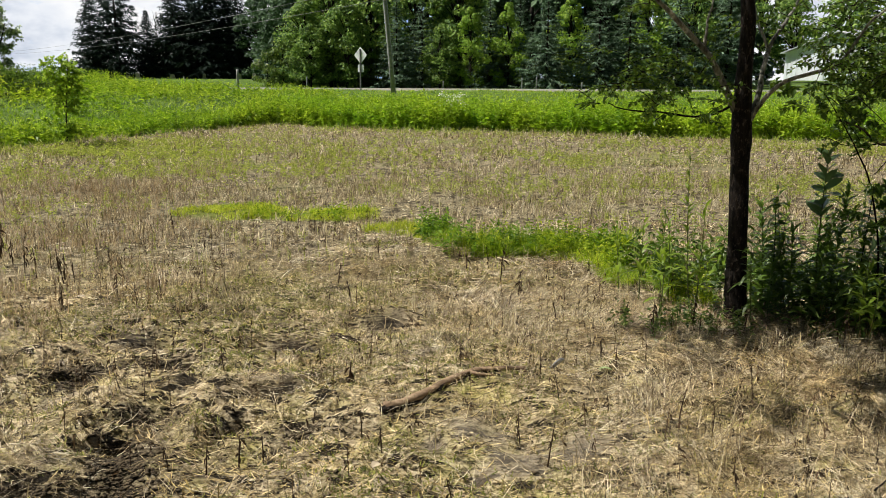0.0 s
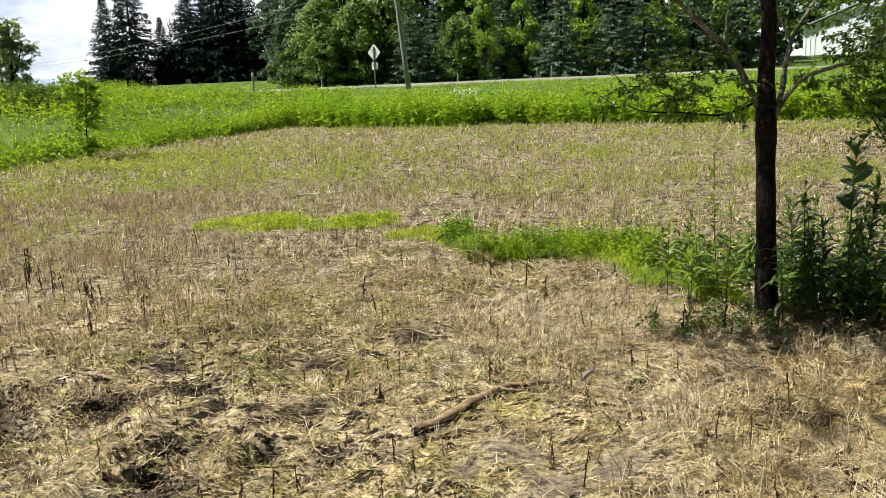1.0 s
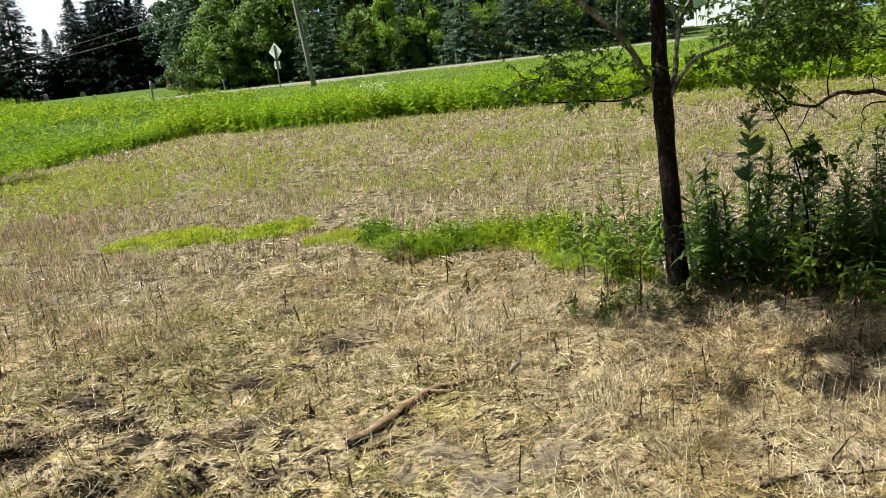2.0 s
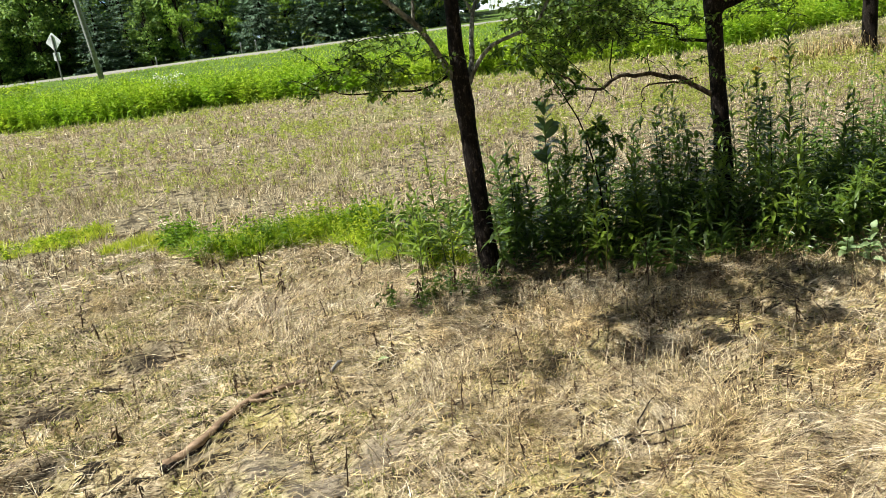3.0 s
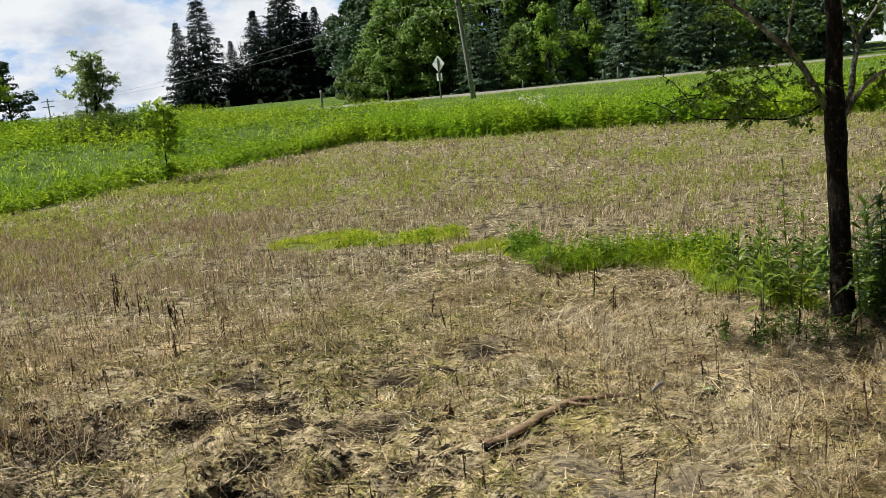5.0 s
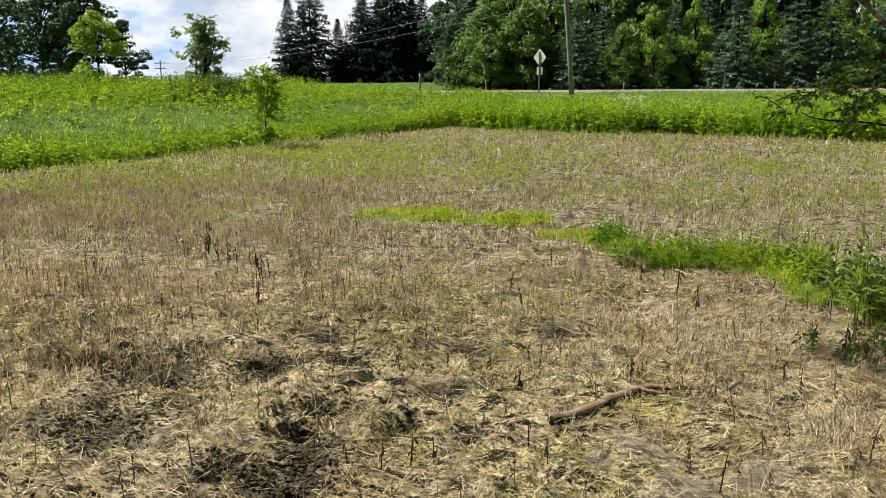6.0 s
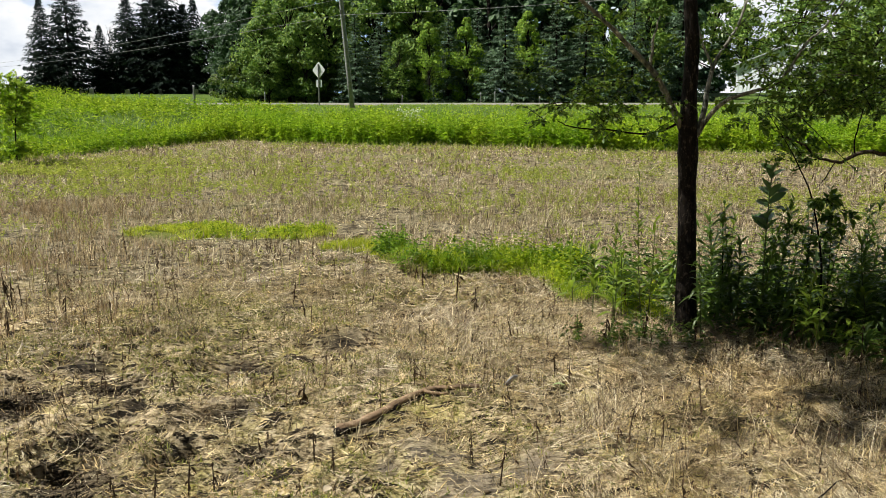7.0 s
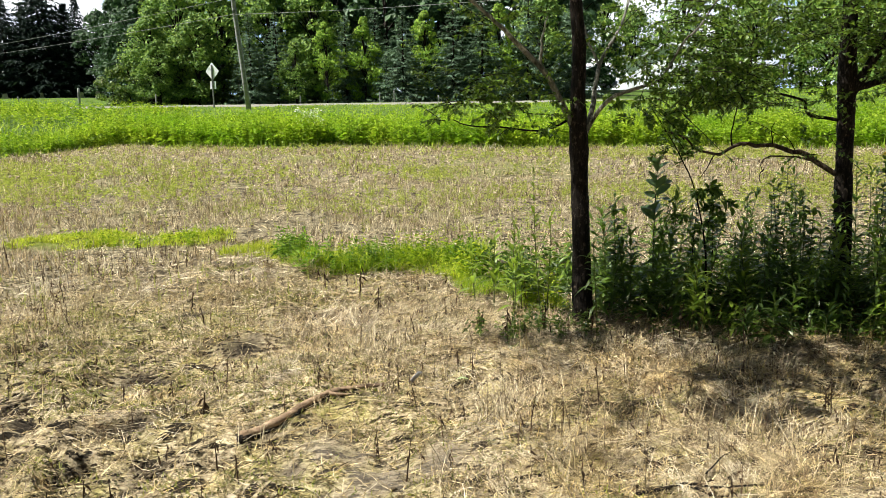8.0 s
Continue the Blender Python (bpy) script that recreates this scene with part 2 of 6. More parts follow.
def blade_material(name, stops, translucent=0.3, rough=0.6, patch=None, spec=0.3, bright=1.6, dark_mottle=None):
    """Leaves or straw whose colour changes from piece to piece, with wide patches in the field."""
    k = Mat(name)
    g = k.node("ShaderNodeNewGeometry")
    col = k.ramp(g.outputs["Random Per Island"], stops)
    if patch:
        col = k.mix(k.ramp(k.noise(patch[0], 3.0), [(0.4, (0, 0, 0)), (0.62, (1, 1, 1))]), col, patch[1], "MULTIPLY")
    # dark blotches in the colour stand for shaded gaps between clumps
    if dark_mottle:
        col = k.mix(k.ramp(k.noise(dark_mottle[0], 4.0, 0.6), [(0.40, (1, 1, 1)), (0.56, (0, 0, 0))]), col, dark_mottle[1], "MULTIPLY")
    tcol = k.mix(1.0, col, (bright, bright, bright * 0.7), "MULTIPLY")
    return k.surface(col, rough, spec=spec, translucent=translucent, tcolor=tcol)


def bark_material(name, dark, light, flake, scale=34):
    """Furrowed bark with paler flakes."""
    k = Mat(name)
    n1 = k.noise(scale, 6.0, 0.65, stretch=(1, 1, 0.2))
    n2 = k.noise(scale * 0.9, 5.0, 0.7, stretch=(1, 1, 0.55))
    n3 = k.noise(2.5, 2.0)
    col = k.ramp(n1, [(0.36, dark), (0.62, light)])
    col = k.mix(k.ramp(n2, [(0.55, (0, 0, 0)), (0.63, (1, 1, 1))]), col, k.mix(n3, light, flake))
    return k.surface(col, 0.9, n1, 1.0, 0.02, spec=0.15)


STRAW = blade_material("straw", [(0.0, (0.05, 0.035, 0.020)), (0.28, (0.27, 0.21, 0.125)), (0.55, (0.66, 0.55, 0.365)), (1.0, (1.0, 0.92, 0.70))], 0.15, 0.42, (1.9, (0.82, 0.72, 0.51)), 0.4, 1.1, (15.0, (0.24, 0.20, 0.16)))
PALESTRAW = blade_material("pale_straw", [(0.0, (0.08, 0.056, 0.032)), (0.3, (0.33, 0.265, 0.175)), (0.6, (0.70, 0.605, 0.43)), (1.0, (1.0, 0.94, 0.75))], 0.12, 0.42, (2.1, (0.73, 0.645, 0.47)), 0.35, 1.1, (13.0, (0.34, 0.28, 0.22)))
YELLOWGREEN = blade_material("yellow_green_blade", [(0.0, (0.15, 0.20, 0.012)), (0.5, (0.33, 0.40, 0.025)), (1.0, (0.54, 0.56, 0.08))], 0.42, 0.5, (2.5, (0.75, 0.75, 0.6)))
STUBBLE = blade_material("stubble", [(0.0, (0.10, 0.075, 0.05)), (0.4, (0.36, 0.302, 0.20)), (0.75, (0.63, 0.55, 0.385)), (1.0, (0.96, 0.88, 0.67))], 0.25, 0.55, (0.8, (0.80, 0.75, 0.68)), 0.3, 1.2, (7.0, (0.46, 0.41, 0.35)))
DEBRIS = blade_material("debris", [(0.0, (0.05, 0.038, 0.018)), (0.3, (0.29, 0.225, 0.105)), (0.62, (0.68, 0.555, 0.29)), (1.0, (1.0, 0.86, 0.56))], 0.15, 0.7, (1.3, (0.86, 0.79, 0.58)), 0.3, 1.1, (16.0, (0.24, 0.21, 0.17)))
SPROUT = blade_material("sprout", [(0.0, (0.15, 0.185, 0.03)), (0.5, (0.27, 0.315, 0.06)), (1.0, (0.41, 0.44, 0.12))], 0.4, 0.6)
MOSS = blade_material("low_green", [(0.0, (0.055, 0.065, 0.011)), (0.5, (0.14, 0.155, 0.027)), (1.0, (0.29, 0.295, 0.065))], 0.3, 0.7)
GREEN = blade_material("green_blade", [(0.0, (0.09, 0.15, 0.008)), (0.5, (0.27, 0.375, 0.018)), (1.0, (0.52, 0.56, 0.05))], 0.42, 0.5, (1.6, (0.72, 0.78, 0.5)), 0.3, 1.6, (3.5, (0.55, 0.66, 0.5)))
WEED = blade_material("weed_leaf", [(0.0, (0.11, 0.19, 0.010)), (0.5, (0.25, 0.37, 0.020)), (1.0, (0.42, 0.52, 0.055))], 0.42, 0.5, (0.6, (0.68, 0.82, 0.6)))
RUSSET = blade_material("russet_stalk", [(0.0, (0.11, 0.075, 0.045)), (0.5, (0.30, 0.215, 0.135)), (1.0, (0.54, 0.42, 0.29))], 0.2, 0.6)
CLUMP = blade_material("clump_leaf", [(0.0, (0.045, 0.10, 0.008)), (0.5, (0.11, 0.21, 0.014)), (1.0, (0.22, 0.34, 0.03))], 0.4, 0.5)
MILKLEAF = blade_material("milkweed_leaf", [(0.0, (0.05, 0.10, 0.035)), (0.5, (0.085, 0.15, 0.055)), (1.0, (0.17, 0.25, 0.11))], 0.25, 0.45)
LAWN = blade_material("meadow_blade", [(0.0, (0.11, 0.175, 0.010)), (0.6, (0.27, 0.375, 0.022)), (1.0, (0.46, 0.53, 0.06))], 0.42, 0.5, (0.3, (0.65, 0.8, 0.55)), 0.3, 1.6, (1.1, (0.62, 0.70, 0.55)))
FRESH_LIT = blade_material("fresh_lit_leaf", [(0.0, (0.06, 0.11, 0.010)), (0.5, (0.13, 0.20, 0.020)), (1.0, (0.26, 0.33, 0.045))], 0.4, 0.4, None, 0.45)
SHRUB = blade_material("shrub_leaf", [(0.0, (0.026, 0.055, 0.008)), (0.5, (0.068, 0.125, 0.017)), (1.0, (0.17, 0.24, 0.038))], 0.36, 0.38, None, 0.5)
TREELEAF = blade_material("tree_leaf", [(0.0, (0.034, 0.07, 0.008)), (0.5, (0.075, 0.14, 0.015)), (1.0, (0.165, 0.245, 0.033))], 0.4, 0.42, None, 0.45)
FARLEAF = blade_material("far_leaf", [(0.0, (0.05, 0.11, 0.022)), (0.5, (0.126, 0.23, 0.042)), (1.0, (0.295, 0.42, 0.076))], 0.16, 0.6)
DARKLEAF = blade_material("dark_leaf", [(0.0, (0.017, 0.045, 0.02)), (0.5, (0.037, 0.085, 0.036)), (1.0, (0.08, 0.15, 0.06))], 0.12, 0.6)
AIRYLEAF = blade_material("airy_leaf", [(0.0, (0.08, 0.125, 0.05)), (0.5, (0.16, 0.225, 0.09)), (1.0, (0.33, 0.40, 0.20))], 0.42, 0.45)
LIMELEAF = blade_material("lime_leaf", [(0.0, (0.08, 0.17, 0.016)), (0.5, (0.18, 0.315, 0.031)), (1.0, (0.34, 0.48, 0.06))], 0.2, 0.6)
BRIGHTLEAF = blade_material("bright_leaf", [(0.0, (0.13, 0.21, 0.018)), (0.5, (0.24, 0.35, 0.03)), (1.0, (0.38, 0.48, 0.06))], 0.3, 0.6)
NEEDLE = blade_material("needle", [(0.0, (0.045, 0.084, 0.058)), (0.5, (0.105, 0.176, 0.114)), (1.0, (0.215, 0.305, 0.20))], 0.1, 0.7, None, 0.2)
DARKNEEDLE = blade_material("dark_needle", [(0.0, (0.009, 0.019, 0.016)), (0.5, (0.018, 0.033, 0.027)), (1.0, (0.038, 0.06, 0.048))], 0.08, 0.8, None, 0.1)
DEAD = blade_material("dead_leaf", [(0.0, (0.02, 0.012, 0.008)), (0.6, (0.05, 0.03, 0.016)), (1.0, (0.10, 0.065, 0.035))], 0.1, 0.8)
DEADSTEM = blade_material("dead_stem", [(0.0, (0.03, 0.018, 0.011)), (0.6, (0.085, 0.052, 0.03)), (1.0, (0.19, 0.125, 0.075))], 0.1, 0.8)
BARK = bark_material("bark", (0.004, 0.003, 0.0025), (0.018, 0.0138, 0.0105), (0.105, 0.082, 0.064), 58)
BARK_GREY = bark_material("grey_bark", (0.045, 0.043, 0.034), (0.23, 0.225, 0.188), (0.55, 0.54, 0.47))
BARK_BROWN = bark_material("brown_bark", (0.03, 0.022, 0.016), (0.10, 0.075, 0.055), (0.24, 0.19, 0.15))
STEM = blade_material("green_stem", [(0.0, (0.05, 0.075, 0.02)), (1.0, (0.13, 0.15, 0.05))], 0.1, 0.6)


def ground_material():
    k = Mat("field_soil")
    att = k.node("ShaderNodeAttribute")
    att.attribute_name = "cover"
    sep = k.node("ShaderNodeSeparateColor")
    k.link(att.outputs["Color"], sep.inputs["Color"])
    fine = k.noise(34.0, 8.0, 0.68, stretch=(0.6, 1.5, 1))
    mid = k.noise(3.2, 5.0)
    soil = k.ramp(fine, [(0.34, (0.025, 0.019, 0.011)), (0.43, (0.38, 0.295, 0.175)), (0.58, (0.88, 0.745, 0.50))])
    algae = k.ramp(fine, [(0.34, (0.025, 0.022, 0.006)), (0.43, (0.34, 0.30, 0.08)), (0.58, (0.76, 0.67, 0.27))])
    soil = k.mix(k.ramp(k.noise(2.1, 6.0, 0.65), [(0.48, (0, 0, 0)), (0.64, (1, 1, 1))]), soil, algae)
    straw = k.ramp(k.noise(60.0, 6.0, 0.7, stretch=(1, 0.3, 1)), [(0.3, (0.04, 0.03, 0.018)), (0.55, (0.12, 0.095, 0.058)), (0.75, (0.30, 0.245, 0.16))])
    soil = k.mix(k.ramp(mid, [(0.34, (0, 0, 0)), (0.56, (1, 1, 1))]), straw, soil)
    mud = k.ramp(fine, [(0.36, (0.006, 0.005, 0.004)), (0.5, (0.025, 0.019, 0.013)), (0.66, (0.11, 0.088, 0.057))])
    green = k.ramp(fine, [(0.3, (0.08, 0.11, 0.012)), (0.7, (0.20, 0.23, 0.035))])
    lawn = k.ramp(k.noise(1.2, 6.0), [(0.35, (0.05, 0.095, 0.012)), (0.65, (0.10, 0.16, 0.024))])
    # dark noise spots paint the shade of crevices into the soil
    crevice_shade = k.ramp(k.noise(11.0, 8.0, 0.66, stretch=(0.6, 1.6, 1)), [(0.435, (1, 1, 1)), (0.46, (0, 0, 0))])
    soil = k.mix(crevice_shade, soil, (0.022, 0.017, 0.010))
    flat = k.ramp(fine, [(0.3, (0.13, 0.105, 0.08)), (0.55, (0.29, 0.245, 0.185)), (0.8, (0.42, 0.36, 0.275))])
    mud = k.mix(att.outputs["Alpha"], flat, mud)
    far = k.node("ShaderNodeAttribute")
    far.attribute_name = "field"
    litter = k.ramp(k.noise(26.0, 8.0, 0.7), [(0.34, (0.045, 0.038, 0.022)), (0.5, (0.23, 0.195, 0.12)), (0.66, (0.48, 0.42, 0.27))])
    # dark blotches painted in as shaded gaps in the litter
    litter = k.mix(k.ramp(k.noise(7.0, 6.0, 0.65), [(0.42, (1, 1, 1)), (0.5, (0, 0, 0))]), litter, (0.06, 0.048, 0.028))
    soil = k.mix(far.outputs["Fac"], soil, litter)
    c = k.mix(sep.outputs["Red"], soil, mud)
    c = k.mix(sep.outputs["Green"], c, green)
    c = k.mix(sep.outputs["Blue"], c, lawn)
    return k.surface(c, 0.9, fine, 1.0, 0.04, spec=0.15)


SOIL = ground_material()


def plain(name, color, rough=0.7, var=0.12, scale=8.0, metal=0.0, spec=0.4, bump=0.2):
    """A plain surface with a faint grain."""
    k = Mat(name)
    n = k.noise(scale, 6.0)
    lo = tuple(c * (1 - var) for c in color)
    hi = tuple(min(1, c * (1 + var)) for c in color)
    return k.surface(k.ramp(n, [(0.35, lo), (0.65, hi)]), rough, k.noise(scale * 6, 4.0), bump, 0.004, metal, spec)


CLOD = plain("soil_clod", (0.075, 0.058, 0.036), 0.95, 0.85, 60, 0.0, 0.15, 0.5)
WOODGREY = plain("weathered_wood", (0.27, 0.275, 0.285), 0.85, 0.25, 10)
SIGNBACK = plain("bare_aluminium", (0.80, 0.82, 0.86), 0.5, 0.04, 6, 0.1)
STEELPOST = plain("galvanised_steel", (0.16, 0.17, 0.16), 0.6, 0.2, 10, 0.4)
ASPHALT = plain("worn_asphalt", (0.20, 0.19, 0.165), 0.9, 0.12, 3)
WIRE = plain("cable", (0.17, 0.17, 0.17), 0.5, 0.05, 4)
WHITEBOARD = plain("white_siding", (0.78, 0.82, 0.90), 0.6, 0.05, 3)
ROOFMETAL = plain("pale_metal_roof", (0.62, 0.64, 0.66), 0.4, 0.08, 2, 0.3)
STONE = plain("grave_stone", (0.30, 0.30, 0.28), 0.8, 0.15, 6)
GLASSY = plain("dark_glass", (0.02, 0.022, 0.025), 0.08, 0.05, 5, 0.0, 0.8, 0.0)
CARPAINT = plain("silver_paint", (0.40, 0.44, 0.52), 0.28, 0.03, 5, 0.25, 0.6, 0.0)
DARKPAINT = plain("dark_paint", (0.06, 0.065, 0.075), 0.25, 0.05, 5, 0.3, 0.6, 0.0)
RUBBER = plain("rubber", (0.02, 0.02, 0.02), 0.8)
PETAL = plain("white_petal", (0.8, 0.8, 0.76), 0.7, 0.05)
YELLOWPETAL = plain("yellow_petal", (0.75, 0.52, 0.04), 0.7, 0.1)
PALELEAF = blade_material("pale_green_leaf", [(0.0, (0.20, 0.30, 0.14)), (1.0, (0.32, 0.42, 0.2))], 0.4, 0.5)


# ---- ground ----
def steps(lo, hi, fine_lo, fine_hi, fine, grow=1.12, top=60.0):
    """Grid lines, close together in the middle and wider outwards."""
    line = list(np.arange(fine_lo, fine_hi, fine))
    for sign, end in ((1, hi), (-1, lo)):
        v, d, out = line[-1] if sign > 0 else line[0], fine, []
        while (end - v) * sign > 0:
            d = min(d * grow, top)
            v += sign * d
            out.append(v)
        line = line + out if sign > 0 else out[::-1] + line
    return np.array(line)


# fresh green across the dry field: two ends, half width, height of the growth
STRIP = [(-2.75, 9.2, -1.25, 8.9, 0.52, 0.075), (-0.66, 8.05, -0.20, 7.85, 0.30, 0.11), (0.22, 7.32, 1.50, 7.18, 0.36, 0.17), (1.30, 6.95, 1.42, 6.10, 0.24, 0.09), (1.60, 6.3, 1.75, 5.5, 0.20, 0.10)]


def strip_piece(x, y, piece):
    """One patch of the green strip with a ragged edge, 0 to 1."""
    ax, ay, bx, by, wide, _ = piece
    t = np.clip(((x - ax) * (bx - ax) + (y - ay) * (by - ay)) / ((bx - ax) ** 2 + (by - ay) ** 2), 0, 1)
    away = np.hypot(x - ax - t * (bx - ax), y - ay - t * (by - ay))
    w = wide * (0.45 + 1.1 * fbm(x * 2.1, y * 2.1, 41, 3))
    return smooth(w, w * 0.5, away)


def band(x, y):
    """The strip of fresh green across the dry field, 0 to 1."""
    return functools.reduce(np.maximum, [strip_piece(x, y, p) for p in STRIP])


def thicket(x, y):
    """The shaded bed of tall weeds between and beside the two trees, 0 to 1."""
    front = 5.52 - 0.62 * (x - 1.5) + 0.25 * (vnoise(x * 2, x, 8) - 0.5)
    front = np.maximum(front, np.interp(x, [3.3, 3.9], [4.30, 3.96]))
    return smooth(-0.1, 0.15, y - front) * smooth(1.0, 0.6, y - front - 0.75 - 0.1 * x) * smooth(1.35, 1.7, x) * smooth(9, 6, x)


def verge(x, y):
    """The rough green beyond the rim of the field, 0 to 1."""
    return smooth(-0.25, 0.3, y - rim(x) + 0.6 * (vnoise(x * 1.5, y * 1.5, 12) - 0.5))


def build_ground():
    gx = steps(-900, 900, -3.6, 2.8, 0.032, 1.07)
    gy = steps(-120, 900, 2.0, 5.8, 0.032, 1.07)
    X, Y = np.meshgrid(gx, gy)
    Z = ground_z(X, Y)
    v = np.stack([X, Y, Z], -1).reshape(-1, 3)
    nx, ny = len(gx), len(gy)
    i = (np.arange(ny - 1)[:, None] * nx + np.arange(nx - 1)[None]).ravel()
    f = np.stack([i, i + 1, i + nx + 1, i + nx], 1)
    me = mesh_of("ground", v, f, SOIL, True)
    bare = pits(X, Y)[0]
    col = np.ones((len(v), 4), np.float32)
    col[:, 0] = np.clip(bare + 0.3 * smooth(0.58, 0.75, fbm(X * 1.7, Y * 1.7, 51, 4)) * smooth(8, 5, Y), 0, 1).ravel()
    col[:, 1] = np.clip(np.maximum(band(X, Y) * 0.9, 0.55 * smooth(0.52, 0.7, fbm(X * 0.9, Y * 0.9, 61, 4)) * smooth(9, 14, Y)), 0, 1).ravel()
    col[:, 2] = verge(X, Y).ravel()
    pale = np.zeros_like(X)
    for px, py, r in ((0.09, 3.27, 0.24), (0.28, 3.0, 0.26), (0.55, 3.1, 0.22), (-0.55, 3.0, 0.14), (0.75, 3.3, 0.14), (-2.85, 3.76, 0.17), (-2.0, 3.78, 0.17), (-2.2, 3.1, 0.14), (-2.75, 3.0, 0.22), (-1.75, 2.72, 0.12)):
        pale = np.maximum(pale, np.exp(-((X - px) ** 2 + (Y - py) ** 2) / (r * r)))
    col[:, 3] = 1 - smooth(0.1, 0.45, pale).ravel()
    fld = me.attributes.new("field", "FLOAT", "POINT")
    fld.data.foreach_set("value", np.ascontiguousarray(smooth(5.2, 7.5, Y + 0.6 * np.maximum(0, X)), dtype=np.float32).ravel())
    at = me.color_attributes.new("cover", "FLOAT_COLOR", "POINT")
    at.data.foreach_set("color", col.ravel())
    tagged(new("ground", me), "trampled dry field rising to a green roadside meadow", "ground", kind="structure")


def scatter(rng, n, d0, d1, a0=-46, a1=50):
    """Random places in a sector in front of the walk, evenly by area."""
    d = np.sqrt(rng.uniform(d0 * d0, d1 * d1, n))
    a = np.radians(rng.uniform(a0, a1, n))
    return d * np.sin(a), d * np.cos(a)


def keep(rng, p, *arrays):
    m = rng.random(len(p)) < p
    return [a[m] for a in arrays]


def on_ground(x, y, lift=0.0):
    return np.stack([x, y, ground_z(x, y) + lift], 1)


LOGLINE = [(-0.34, 3.53), (-0.17, 3.65), (0.0, 3.80), (0.12, 3.87), (0.26, 3.91)]


def clear(x, y):
    """1 along the fallen branch, where little straw lies."""
    best = np.full(np.shape(x), 9.0)
    for (ax, ay), (bx, by) in zip(LOGLINE[:-1], LOGLINE[1:]):
        t = np.clip(((x - ax) * (bx - ax) + (y - ay) * (by - ay)) / ((bx - ax) ** 2 + (by - ay) ** 2), 0, 1)
        best = np.minimum(best, np.hypot(x - ax - t * (bx - ax), y - ay - t * (by - ay)))
    return smooth(0.16, 0.06, best)


def straw_share(x, y):
    """How thickly straw lies: thin on the churned soil, thick in mats."""
    right = smooth(-0.5, 1.0, x + 0.6 * (y - 4.2))
    mat = smooth(0.42, 0.6, fbm(x * 1.1, y * 1.1, 52, 3))
    p = 0.20 + 0.43 * right + (0.30 + 0.05 * right) * mat
    thin = fbm(x * 1.7, y * 1.7, 51, 4)
    p = p * (1 - 0.6 * smooth(0.5, 0.64, thin)) * (0.3 + 0.7 * smooth(0.36, 0.55, fbm(x * 3.6, y * 4.6, 53, 2))) * (0.22 + 0.98 * smooth(0.40, 0.54, fbm(x * 12.0, y * 17.0, 54, 2)))
    bare, _ = pits(x, y)
    return p * (1 - 0.93 * smooth(0.2, 0.6, bare)) * (1 - 0.8 * clear(x, y)) * (1 - 0.85 * band(x, y)) * (1 - verge(x, y)) * (1 - 0.6 * thicket(x, y))


def draped(v, b, lift, per):
    """Lets lying blades follow the ground under them."""
    v = v.reshape(-1, per, 3)
    g = ground_z(v[:, :, 0], v[:, :, 1])
    v[:, :, 2] = 0.35 * v[:, :, 2] + 0.65 * (g + lift[:, None])
    v[:, :, 2] = np.maximum(v[:, :, 2], g + 0.002)
    return v.reshape(-1, 3)


